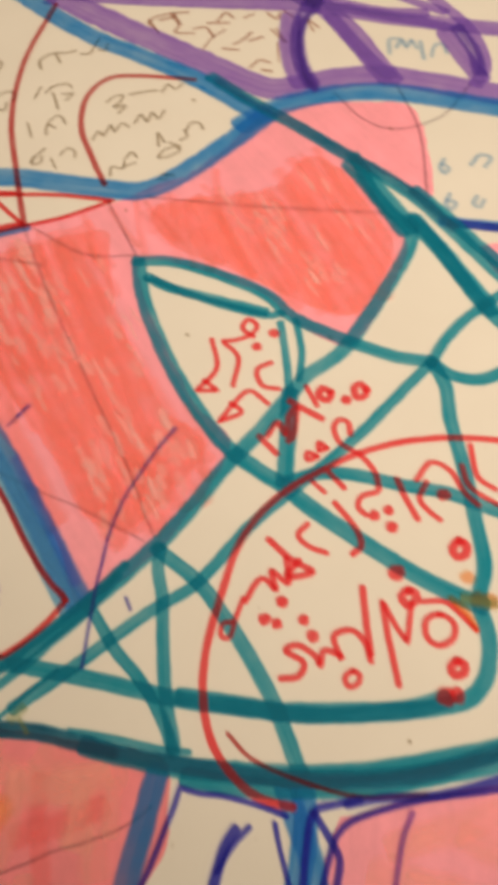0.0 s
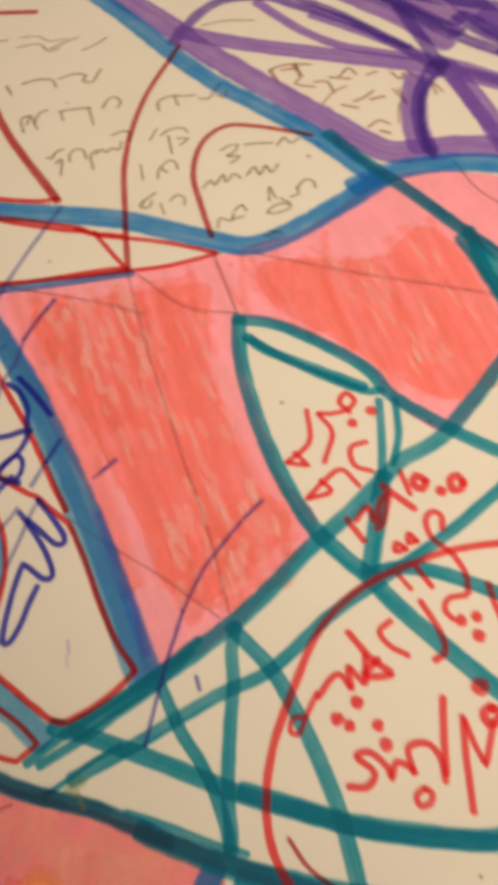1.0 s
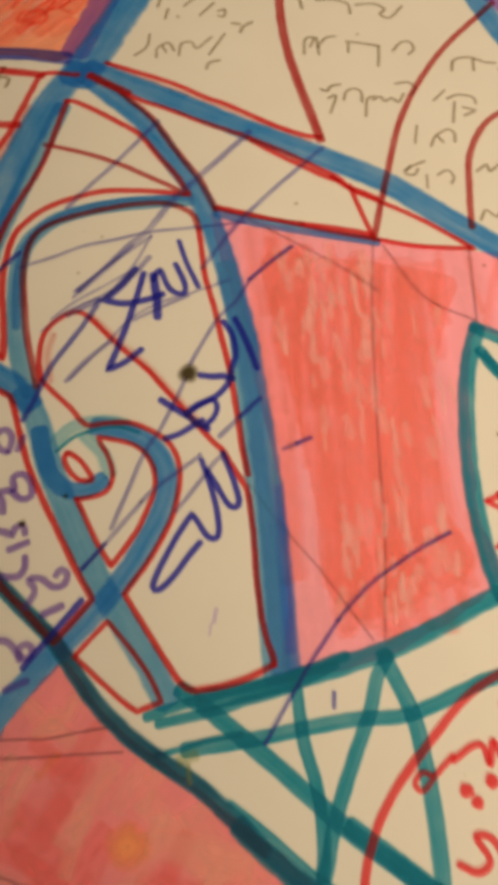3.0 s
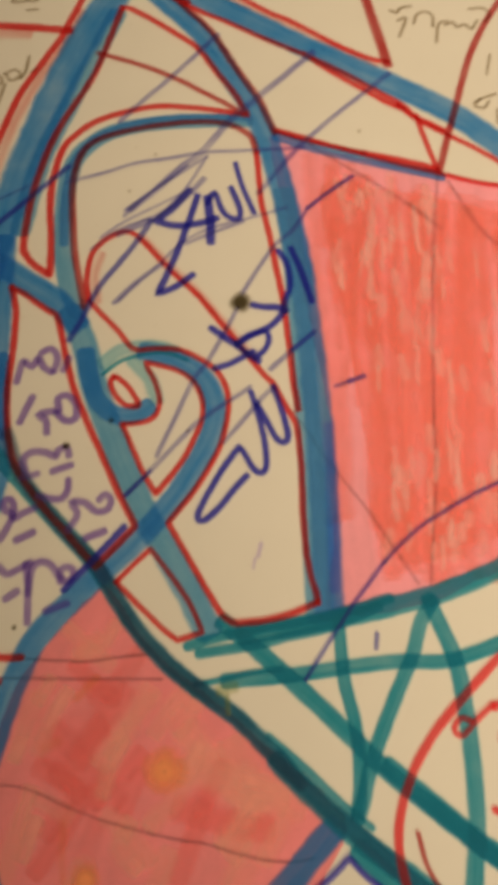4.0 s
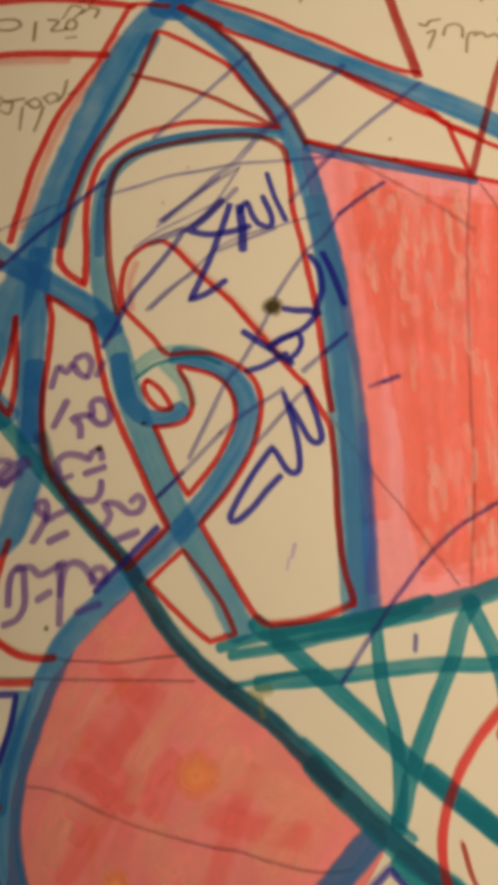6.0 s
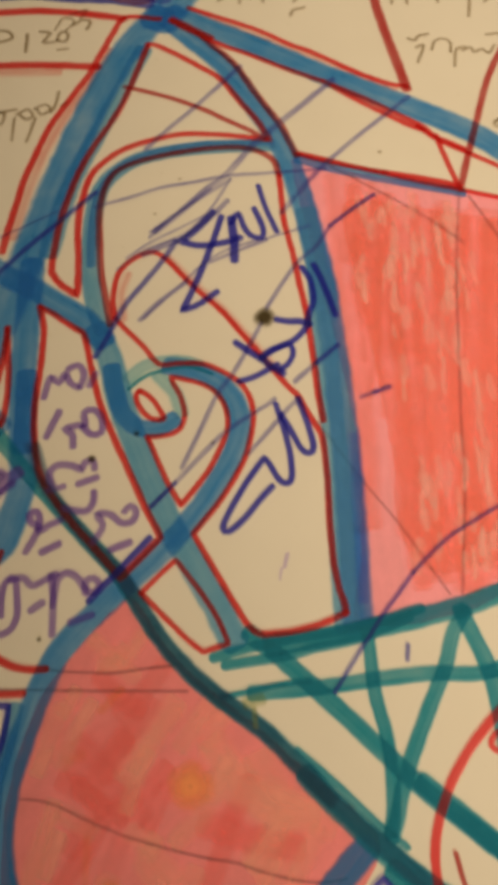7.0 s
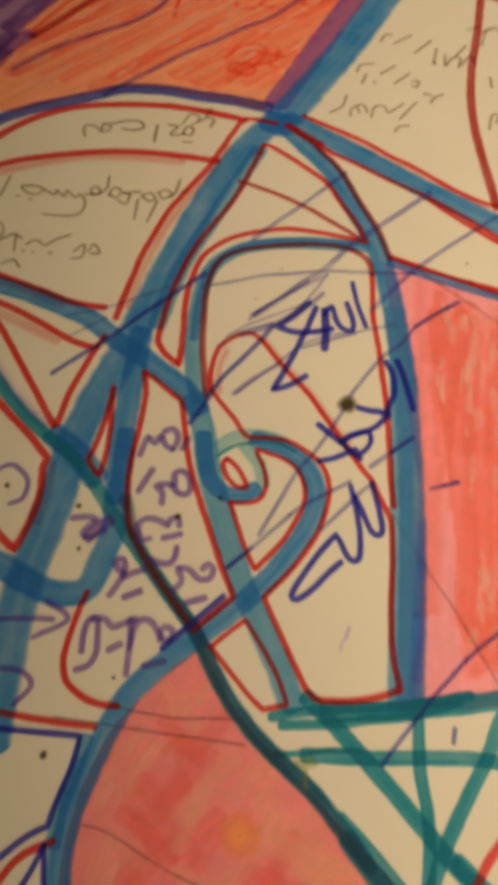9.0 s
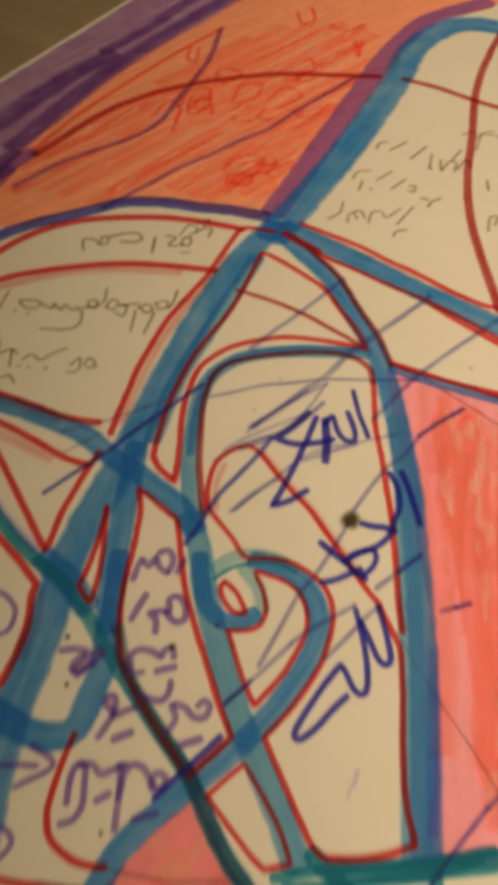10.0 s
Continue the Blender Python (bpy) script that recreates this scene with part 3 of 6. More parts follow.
line(REDMARK, 1.25, [(80.9, -12.4), (80.2, -17.5)])
line(REDMARK, 1.81, [(84.4, -16.0), (83.4, -14.4), (81.8, -16.0), (82.9, -17.7), (84.5, -16.4)])
line(REDMARK, 1.81, [(91.1, -19.8), (91.0, -17.8), (89.1, -18.1), (88.4, -20.4), (90.1, -20.7), (91.2, -19.6)])
line(REDMARK, 1.48, [(66.2, -17.5), (67.1, -22.6)])
line(REDMARK, 1.49, [(67.8, -18.2), (71.1, -16.6), (71.1, -20.2), (73.8, -16.7), (76.3, -15.8), (72.1, -21.1), (70.7, -21.5)])
line(REDMARK, 1.65, [(76.0, -13.7), (77.5, -16.9), (79.3, -20.6)])
line(REDMARK, 1.34, [(82.3, -26.7), (83.4, -24.3), (82.3, -22.8), (80.2, -23.8), (79.4, -27.5), (81.2, -31.8), (81.5, -36.3), (80.1, -39.8)])
line(REDMARK, 1.20, [(76.4, -26.9), (75.8, -25.0), (74.7, -26.7), (76.4, -26.9)])
line(REDMARK, 1.20, [(73.7, -27.4), (72.6, -25.7), (71.6, -27.2), (73.6, -27.6)])
line(REDMARK, 1.31, [(73.6, -31.1), (74.4, -36.0)])
line(REDMARK, 1.17, [(69.9, -31.8), (70.6, -34.8)])
line(REDMARK, 1.38, [(71.1, -37.9), (71.5, -44.0), (70.5, -47.6), (68.2, -48.3)])
line(REDMARK, 1.28, [(79.2, -40.1), (76.2, -39.4), (74.4, -40.9), (74.8, -43.0)])
line(REDMARK, 1.41, [(84.3, -39.9), (83.3, -44.3), (82.7, -48.8)])
line(REDMARK, 1.30, [(87.5, -42.0), (92.2, -40.4), (94.3, -43.9), (93.7, -49.0), (94.3, -52.5)])
line(REDMARK, 1.28, [(88.8, -43.4), (85.6, -45.5), (85.5, -48.5), (86.2, -51.1)])
line(REDMARK, 1.31, [(101.2, -41.5), (98.1, -47.5), (99.2, -51.6)])
line(REDMARK, 1.29, [(96.9, -44.1), (95.4, -48.7), (97.8, -55.0)])
line(REDMARK, 1.86, [(86.7, -56.5), (84.7, -56.9), (84.2, -58.7), (85.9, -59.2), (87.2, -57.9), (86.7, -56.5)])
line(REDMARK, 1.48, [(56.2, -37.7), (57.8, -43.5), (59.8, -47.3), (55.3, -45.6), (58.7, -44.1)])
line(REDMARK, 1.25, [(64.1, -38.8), (61.4, -39.8), (62.0, -42.8), (64.0, -45.5)])
line(REDMARK, 1.22, [(46.3, -45.6), (49.7, -43.7), (51.5, -43.8), (52.2, -46.7), (53.4, -43.1), (54.8, -46.8), (57.0, -42.4)])
line(REDMARK, 1.07, [(42.3, -47.6), (40.6, -47.1), (39.3, -48.9), (40.6, -49.8), (43.0, -47.6), (46.2, -45.0)])
line(REDMARK, 1.28, [(44.6, -60.7), (47.3, -61.9), (49.4, -60.4), (47.8, -57.0), (50.2, -57.3), (51.8, -60.6), (51.6, -62.4), (53.6, -60.5), (55.6, -62.7), (55.4, -63.3), (56.5, -59.3), (59.8, -60.0), (60.6, -63.0), (59.6, -66.2)])
line(REDMARK, 1.14, [(55.9, -66.0), (54.1, -66.3), (53.9, -67.9), (55.6, -68.2), (56.6, -67.1), (55.9, -66.0)])
line(REDMARK, 1.42, [(65.9, -54.6), (62.8, -60.3), (60.3, -65.2)])
line(REDMARK, 1.29, [(67.4, -58.7), (64.9, -63.9), (61.4, -72.0)])
line(REDMARK, 1.18, [(67.5, -59.3), (67.0, -63.4), (67.0, -66.9), (67.0, -66.9), (71.8, -61.5)])
line(REDMARK, 1.29, [(74.9, -65.8), (72.2, -65.4), (70.5, -67.9), (71.4, -70.2), (74.2, -70.5), (76.1, -68.4), (74.9, -65.8)])
line(REDMARK, 1.19, [(73.7, -62.3), (77.0, -64.3), (78.0, -67.1), (78.7, -71.4)])
line(ORANGE_MARK, 1.20, [(78.3, -65.9), (78.9, -68.6), (78.7, -71.4)])
line(REDMARK, 1.72, [(72.5, -74.0), (70.8, -74.3), (70.5, -75.7), (72.1, -76.2), (73.2, -75.1), (72.5, -74.0)])
line(REDMARK, 1.80, [(72.8, -59.3), (71.1, -59.5), (70.8, -61.3), (72.5, -61.6), (73.6, -60.5), (72.8, -59.3)])
dots(REDMARK, [(77.3, 1.9, 1.1), (82.3, 3.0, 1.2), (86.2, -19.6, 1.1), (76.0, -44.0, 1.1), (79.0, -44.5, 1.0), (77.5, -47.7, 1.2), (89.9, -47.4, 1.3), (52.0, -49.2, 1.1), (47.5, -50.3, 1.1), (49.0, -52.1, 1.0), (53.5, -54.0, 1.0), (53.3, -57.4, 1.1), (73.0, -55.4, 1.6), (67.1, -77.8, 1.6), (68.9, -78.5, 1.3)])
dots(ORANGE_MARK, [(83.5, -62.9, 1.4), (82.6, -66.9, 1.4), (84.3, -68.8, 1.6)])

# navy
line(NAVY, 0.96, [(31.8, -79.4), (30.5, -83.2), (29.0, -88.5)])
line(NAVY, 1.37, [(45.3, -83.3), (41.8, -82.1), (38.2, -81.1), (35.4, -83.4), (30.8, -89.1)])
line(NAVY, 1.35, [(38.0, -81.3), (38.1, -85.9), (37.8, -88.9), (35.0, -92.0)])
line(NAVY, 1.59, [(77.1, -95.1), (66.3, -92.5), (56.4, -89.3), (48.5, -85.0), (43.3, -83.0)])
line(NAVY, 1.17, [(75.8, -96.5), (65.4, -93.6), (54.5, -88.8), (44.7, -85.7), (39.9, -85.6), (36.0, -88.3), (32.6, -91.4)])
line(NAVY, 1.93, [(25.8, -76.9), (23.4, -78.0), (19.3, -81.6)])
line(PURPLE_PEN, 1.15, [(51.4, -89.3), (47.7, -91.7), (42.7, -96.6)])
line(PEN, 0.75, [(15.1, 52.7), (7.5, 49.9), (-0.7, 47.2), (-6.4, 43.5), (-10.8, 38.4), (-18.3, 29.9)])
line(PEN, 0.76, [(-5.5, 56.4), (-12.5, 52.0), (-18.2, 48.4), (-22.6, 44.6)])
line(PEN, 0.93, [(-1.5, 65.4), (-6.1, 56.5), (-11.2, 49.8)])
line(PEN, 0.93, [(-5.7, 62.9), (-12.7, 56.2), (-18.1, 50.0)])
line(PEN, 0.86, [(-18.0, 51.4), (-11.4, 57.2), (-1.5, 65.4)])
line(RED, 1.42, [(-44.7, -67.1), (-41.6, -62.0), (-36.8, -59.0)])

# purple writing
line(PURPLE_PEN, 1.26, [(-57.4, -24.9), (-51.2, -23.9), (-45.8, -23.4)])
line(PURPLE_PEN, 1.26, [(-47.3, -20.3), (-42.9, -23.0), (-48.2, -27.0)])
line(PURPLE_PEN, 1.21, [(-54.8, -33.3), (-49.1, -33.3), (-46.5, -35.4), (-48.6, -38.9)])
line(PURPLE_PEN, 1.26, [(-65.1, 5.0), (-61.5, 6.9), (-57.7, 4.0), (-57.6, -0.1), (-59.7, -1.6)])
dots(BURN, [(-61.4, 2.2, 0.6), (-46.1, -0.5, 0.6), (-44.0, -9.3, 0.5), (-26.2, -0.3, 0.7), (-18.4, 4.7, 0.5), (-32.3, -32.4, 0.4), (-41.5, -46.5, 0.7)])
dots(BURN, [(5.4, 29.8, 2.1)])

# pencil lines
line(PENCIL, 0.80, [(77.6, 54.9), (98.4, 38.1), (110.6, 29.2), (123.7, 19.5)])
line(PENCIL, 0.79, [(68.8, 59.4), (66.8, 39.8)])
line(PENCIL, 0.78, [(49.6, 60.4), (56.6, 46.3), (66.7, 39.5)])
line(PENCIL, 0.87, [(138.1, 62.7), (138.5, 50.1), (143.6, 42.1), (156.4, 39.8), (170.5, 45.7)])
line(PENCIL, 1.06, [(154.0, 56.4), (148.2, 38.6), (136.9, 20.2)])
hatch(ROSE, 7.08, 6.19, 60, [(-18.0, -29.7), (-11.2, -38.4), (-3.6, -44.7), (5.4, -51.2), (17.0, -62.3), (13.4, -70.3), (3.7, -74.5), (-26.8, -73.6), (-31.6, -61.3), (-31.0, -52.0), (-26.8, -41.9), (-19.4, -32.1)], 0.3)
hatch(RUST, 6.19, 6.19, -33, [(-18.0, -29.7), (-11.2, -38.4), (-3.6, -44.7), (5.4, -51.2), (17.0, -62.3), (13.4, -70.3), (3.7, -74.5), (-26.8, -73.6), (-31.6, -61.3), (-31.0, -52.0), (-26.8, -41.9), (-19.4, -32.1)], 0.3)
dots(PEACH, [(-7.0, -54.5, 3.3), (-18.3, -69.3, 2.1)])
hatch(ROSE, 6.10, 7.84, -49, [(41.3, -86.0), (54.0, -89.4), (65.7, -94.6), (74.2, -98.2), (58.8, -115.3), (31.3, -99.0)], 0.75)

# purple net further up
line(VIOLET, 4.51, [(89.5, 142.1), (100.9, 151.8), (111.5, 155.8), (124.5, 151.0), (130.5, 143.3), (136.6, 136.2), (143.0, 126.2), (149.0, 112.7), (153.2, 100.4)])
line(PURPLE, 3.89, [(120.4, 150.1), (126.0, 133.0), (133.0, 120.5), (142.9, 111.4), (154.4, 102.6)])
line(VIOLET, 3.75, [(132.3, 147.3), (139.9, 135.3), (146.1, 121.3), (151.3, 110.2)])
line(PURPLE, 6.77, [(141.8, 151.6), (149.4, 135.7), (155.1, 124.7), (161.9, 106.3)])
line(VIOLET, 6.83, [(154.9, 146.8), (160.5, 127.7), (167.9, 110.5)])
line(PURPLE, 9.32, [(149.3, 155.3), (159.0, 135.9), (171.2, 116.4)])
line(PURPLE, 4.93, [(156.1, 101.4), (162.0, 94.1), (169.2, 84.9), (179.0, 77.3)])
line(VIOLET, 5.76, [(143.1, 154.9), (158.1, 130.2), (166.0, 110.2), (175.6, 94.8)])
line(PURPLE, 12.08, [(178.1, 130.4), (179.5, 113.0), (183.7, 95.3)])
line(VIOLET, 6.64, [(154.4, 145.7), (169.5, 129.5), (185.6, 116.5), (199.1, 106.5)])

# pencil writing
line(GRAPHITE, 0.86, [(-44.3, 113.6), (-42.6, 117.8), (-39.8, 116.7), (-41.5, 113.5)])
line(GRAPHITE, 0.87, [(-40.8, 119.0), (-37.2, 120.8), (-38.3, 117.7)])
dots(GRAPHITE, [(-74.8, 63.9, 0.5), (-72.4, 63.9, 0.5), (-68.2, 64.0, 0.7), (-81.0, 81.7, 0.6), (-77.6, 81.0, 0.6)])
line(GRAPHITE, 0.91, [(36.9, 164.1), (39.3, 167.1), (42.3, 168.1)])
dots(GRAPHITE, [(6.5, 137.7, 0.6), (23.3, 148.4, 0.7)])
line(GRAPHITE, 0.91, [(32.8, 165.5), (36.3, 167.7)])
line(GRAPHITE, 0.91, [(36.8, 158.6), (39.0, 166.1), (44.7, 165.3)])
line(GRAPHITE, 0.90, [(46.7, 160.4), (52.9, 159.3), (54.5, 154.7), (57.9, 154.6)])
line(GRAPHITE, 0.91, [(55.4, 155.5), (60.2, 156.6), (64.6, 157.4)])
line(GRAPHITE, 0.90, [(64.1, 150.6), (67.8, 151.5), (72.2, 153.4)])
dots(GRAPHITE, [(85.1, 59.2, 0.9), (86.5, 58.3, 0.7), (71.1, 53.7, 0.5)])
line(BROWN, 0.95, [(100.7, 146.4), (107.7, 145.7), (115.7, 142.1)])
line(BROWN, 0.90, [(138.1, 95.2), (138.3, 88.2)])
line(SCRIBBLE, 1.28, [(-62.5, 168.0), (-58.8, 177.6), (-54.1, 172.5), (-54.7, 166.0)])
line(SCRIBBLE, 1.30, [(-54.4, 176.3), (-53.0, 183.2), (-46.8, 184.8), (-45.9, 174.4), (-52.2, 174.7), (-46.7, 179.5)])
line(SCRIBBLE, 1.30, [(-38.3, 178.2), (-36.6, 187.8), (-30.3, 188.8), (-31.5, 180.6), (-37.0, 177.1)])
line(SCRIBBLE, 1.33, [(-45.4, 188.5), (-44.8, 196.9), (-37.6, 195.2), (-39.9, 190.0)])
line(SCRIBBLE, 1.19, [(-36.6, 142.9), (-32.4, 149.7), (-25.4, 149.1), (-27.8, 140.9), (-33.6, 138.4), (-26.7, 146.1)])
line(SCRIBBLE, 1.19, [(-32.8, 140.1), (-23.0, 143.3), (-21.6, 149.1)])
line(SCRIBBLE, 1.34, [(-21.1, 201.4), (-15.6, 205.1), (-14.0, 196.9), (-19.5, 194.6)])
line(SCRIBBLE, 1.29, [(-27.3, 179.9), (-22.5, 187.3), (-16.5, 182.9), (-23.1, 175.4)])
dots(GRAPHITE, [(31.5, 73.3, 0.5), (-4.4, 2.9, 0.4), (-17.4, 56.3, 0.4), (-12.4, 65.9, 0.4)])
dots(GRAPHITE, [(92.2, -4.4, 0.6), (57.5, -80.4, 0.4), (142.4, 42.9, 0.6)])
dots(GRAPHITE, [(65.9, 12.8, 0.5), (52.7, 129.1, 0.5)])
line(DARK, 3.46, [(114.1, 83.8), (117.4, 72.6), (122.4, 58.0), (126.8, 43.4), (131.1, 29.8), (133.6, 18.0), (134.3, 7.0)])
line(DEEP, 3.01, [(-37.0, 2.1), (-33.6, -6.0), (-25.6, -15.7), (-19.2, -22.4), (-12.3, -32.4), (-6.7, -38.3), (-1.0, -42.8), (5.1, -47.2), (9.2, -51.7), (14.2, -56.5)])
line(PEN, 0.67, [(-24.4, 41.7), (-19.3, 46.3), (-13.2, 49.5)])
line(PEN, 0.68, [(-59.8, 45.8), (-50.1, 49.9), (-38.1, 57.0)])
line(PEN, 0.67, [(-57.8, 40.2), (-50.7, 46.3)])
line(HALO, 2.08, [(-11.0, 120.5), (4.1, 111.3), (19.2, 102.8), (36.3, 92.6)])
flecks(PALE, 22, -94, 5.5, [(22.6, 60.1), (36.7, 58.9), (44.0, 50.0), (36.6, 32.3), (25.7, 35.7)])
flecks(PALE, 34, -96, 3.6, [(33.3, -1.1), (52.2, -2.2), (55.2, -15.5), (40.6, -21.5), (30.5, -19.6)])
flecks(PALE, 10, -91, 5.4, [(36.7, 45.7), (60.5, 48.0), (61.5, 32.3), (53.1, 1.3), (33.9, 7.3)])
flecks(PALE, 12, -97, 4.9, [(88.2, 48.1), (111.0, 45.2), (120.4, 41.6), (108.5, 7.2), (96.9, 3.7), (87.9, 28.5)])
flecks(PALE, 9, -94, 4.5, [(41.6, 51.7), (60.0, 37.9), (55.3, 14.3), (39.9, 10.2), (32.1, 25.3)])
flecks(PALE_ORANGE, 60, 53, 6.4, [(-96.8, 133.0), (-81.1, 168.2), (-58.2, 195.5), (-20.0, 220.1), (0.9, 204.9), (-16.9, 151.0), (-27.1, 135.6), (-63.9, 132.6), (-86.5, 121.2)])
flecks(PALE_ORANGE, 30, 41, 4.8, [(-60.9, 158.5), (-47.0, 206.8), (-6.6, 244.1), (4.9, 214.8), (-15.2, 159.5), (-32.7, 134.9)])
line(BROWN, 1.16, [(109.8, 117.2), (112.9, 118.4), (117.1, 117.6), (122.0, 115.3)])
line(BROWN, 1.39, [(113.5, 116.4), (117.2, 115.6)])
line(BROWN, 0.92, [(109.8, 117.2), (110.3, 113.0)])
line(BROWN, 1.15, [(117.4, 116.7), (116.8, 111.3), (114.4, 109.0), (118.5, 105.6)])
line(BROWN, 1.14, [(119.6, 107.5), (122.8, 106.0), (122.6, 101.6)])
line(BROWN, 1.38, [(124.4, 107.5), (129.2, 104.6)])
line(BROWN, 1.16, [(127.2, 107.0), (131.0, 109.0), (131.8, 105.8)])
line(BROWN, 0.90, [(117.2, 97.8), (121.9, 100.9), (126.7, 102.1)])
line(BROWN, 1.12, [(122.2, 95.1), (125.4, 92.3)])
line(BROWN, 1.13, [(125.9, 95.1), (129.1, 95.5), (132.6, 96.9)])
line(BROWN, 1.35, [(130.5, 93.9), (134.0, 93.5)])
line(BROWN, 1.10, [(124.5, 83.9), (128.2, 85.1), (130.0, 82.7)])
line(BROWN, 1.31, [(126.8, 81.0), (128.3, 79.4)])
line(BROWN, 1.15, [(134.6, 104.0), (137.4, 104.1)])
line(BROWN, 1.15, [(141.2, 102.2), (142.0, 98.4), (144.2, 100.2)])
line(BROWN, 1.15, [(145.7, 100.6), (146.4, 96.8)])
line(BROWN, 1.14, [(149.6, 92.7), (150.0, 88.6)])
line(BROWN, 0.67, [(136.4, 88.8), (132.4, 81.7)])
line(PLUM, 6.38, [(-107.3, 111.3), (-104.3, 122.8), (-100.3, 138.1)])
line(NAVY, 1.16, [(27.9, -77.7), (24.3, -78.6), (20.6, -80.4)])
hatch(RUST, 5.58, 6.52, 37, [(-29.7, -44.4), (-17.4, -42.9), (-8.0, -47.9), (-14.6, -59.4), (-29.9, -60.6)], 0.75)
dots(GRAPHITE, [(83.1, 58.9, 0.8), (84.2, 58.1, 0.5), (104.6, 80.3, 0.7)])
line(GRAPHITE, 0.74, [(48.8, 164.8), (53.7, 163.1), (56.2, 159.3), (61.2, 158.1)])
hatch(CORAL, 3.96, 2.64, -85, [(33.7, -10.8), (45.2, -5.8), (57.2, -4.9), (56.9, -17.8), (45.0, -24.2), (34.8, -25.7), (30.1, -23.2)])
hatch(CORAL, 3.69, 2.61, -88, [(19.0, 65.4), (29.3, 63.7), (29.1, 34.6), (25.6, -15.0), (22.4, -15.5), (21.8, 2.6), (20.8, 32.0)])
hatch(CORAL, 4.35, 3.33, -88, [(28.4, 59.4), (42.6, 55.5), (50.7, 46.9), (45.5, 27.5), (33.4, 20.7), (24.7, 28.7)])
line(PURPLE, 5.92, [(-110.5, 118.5), (-105.5, 128.6), (-101.4, 137.4), (-95.4, 146.8)])
line(BLUE, 2.63, [(-102.9, 111.2), (-102.2, 119.7), (-101.4, 127.7)])
line(VIOLET, 8.34, [(173.1, 116.2), (178.0, 102.2), (184.6, 94.2), (195.0, 83.4)])
line(PURPLE, 8.09, [(179.9, 114.1), (188.2, 102.1), (200.5, 90.7)])
line(VIOLET, 4.96, [(158.3, 128.6), (156.9, 112.2), (155.3, 98.2)])
line(PURPLE, 4.03, [(132.9, 136.9), (143.8, 120.7), (153.6, 104.3)])
line(VIOLET, 2.47, [(155.0, 96.5), (147.3, 92.4), (140.4, 83.5), (135.8, 73.3), (134.2, 66.2)])
dots(VIOLET, [(155.6, 99.3, 2.8)])
line(PURPLE, 4.20, [(157.8, 95.4), (166.6, 85.2), (180.3, 69.3)])
line(PURPLE, 3.88, [(174.5, 97.0), (178.8, 86.0), (184.4, 74.7)])
line(SCRIBBLE, 2.43, [(-96.0, 145.9), (-86.4, 166.9), (-74.3, 186.7), (-60.7, 206.5), (-47.5, 223.7)])
line(SCRIBBLE, 1.55, [(-56.9, 209.7), (-57.0, 203.1), (-53.9, 201.4), (-54.1, 209.4)])
line(SCRIBBLE, 1.44, [(-55.5, 179.9), (-54.5, 168.6), (-54.5, 160.7)])
line(SCRIBBLE, 1.45, [(-51.9, 180.5), (-51.3, 171.0), (-46.9, 172.9), (-47.4, 180.5), (-50.4, 176.2), (-47.1, 176.0)])
line(SCRIBBLE, 1.45, [(-46.2, 182.0), (-43.7, 170.9)])
line(SCRIBBLE, 1.43, [(-33.1, 175.6), (-36.6, 174.5), (-36.4, 168.3), (-31.0, 167.9)])
line(SCRIBBLE, 1.43, [(-27.6, 175.2), (-29.5, 169.9), (-25.4, 169.3)])
line(SCRIBBLE, 1.50, [(-19.0, 191.5), (-16.2, 198.0), (-13.5, 193.0), (-18.2, 190.9)])
line(SCRIBBLE, 1.44, [(-9.7, 177.3), (-14.9, 175.2), (-17.1, 171.8), (-12.2, 172.6), (-7.6, 178.9)])
line(SCRIBBLE, 1.33, [(-31.0, 137.2), (-34.8, 137.7), (-33.6, 141.1), (-28.6, 141.3), (-27.8, 137.7), (-31.9, 136.0)])
line(SCRIBBLE, 1.34, [(-31.6, 146.3), (-28.7, 147.8), (-24.1, 146.3), (-20.1, 146.4), (-24.0, 142.5), (-21.8, 140.7)])
line(SCRIBBLE, 1.50, [(-43.9, 191.7), (-42.6, 187.9), (-40.7, 190.8)])
line(SCRIBBLE, 1.56, [(-1.0, 217.5), (0.3, 207.6), (1.3, 217.2)])
line(SCRIBBLE, 1.63, [(-22.4, 236.0), (-20.1, 228.3), (-15.9, 230.6), (-17.4, 239.2)])
line(SCRIBBLE, 1.60, [(-9.5, 226.1), (-3.4, 224.7), (1.6, 228.6)])
flecks(PALE_ORANGE, 26, 61, 6.0, [(-36.9, 219.6), (-23.8, 249.9), (17.9, 256.4), (10.5, 223.0), (5.1, 211.2), (-19.7, 207.4)])
line(ROSE, 3.81, [(-12.1, -61.9), (-13.6, -64.9), (-11.0, -67.7)])
line(ROSE, 3.54, [(-23.1, -42.7), (-25.4, -47.0), (-26.7, -51.1)])
line(ROSE, 2.99, [(-9.6, -43.5), (-12.9, -47.7), (-15.7, -51.8)])
line(ROSE, 3.39, [(-26.0, -58.2), (-21.5, -60.5)])
line(ROSE, 3.31, [(-15.6, -32.0), (-18.2, -35.7), (-21.8, -36.6)])
line(ROSE, 7.58, [(3.8, -51.7), (7.1, -60.2), (3.7, -64.7)])
line(ROSE, 6.83, [(10.5, -58.6), (3.7, -57.2), (-3.2, -49.3)])
fill(ORANGE, [(-112.3, 103.5), (-117.2, 115.2), (-105.6, 127.2), (-98.6, 130.3), (-96.0, 122.0), (-98.2, 112.2)], 46)
flecks(PALE, 20, -91, 5.4, [(29.6, 58.8), (50.7, 46.9), (50.6, 14.5), (44.7, -6.9), (29.7, -4.5), (31.2, 25.2)])
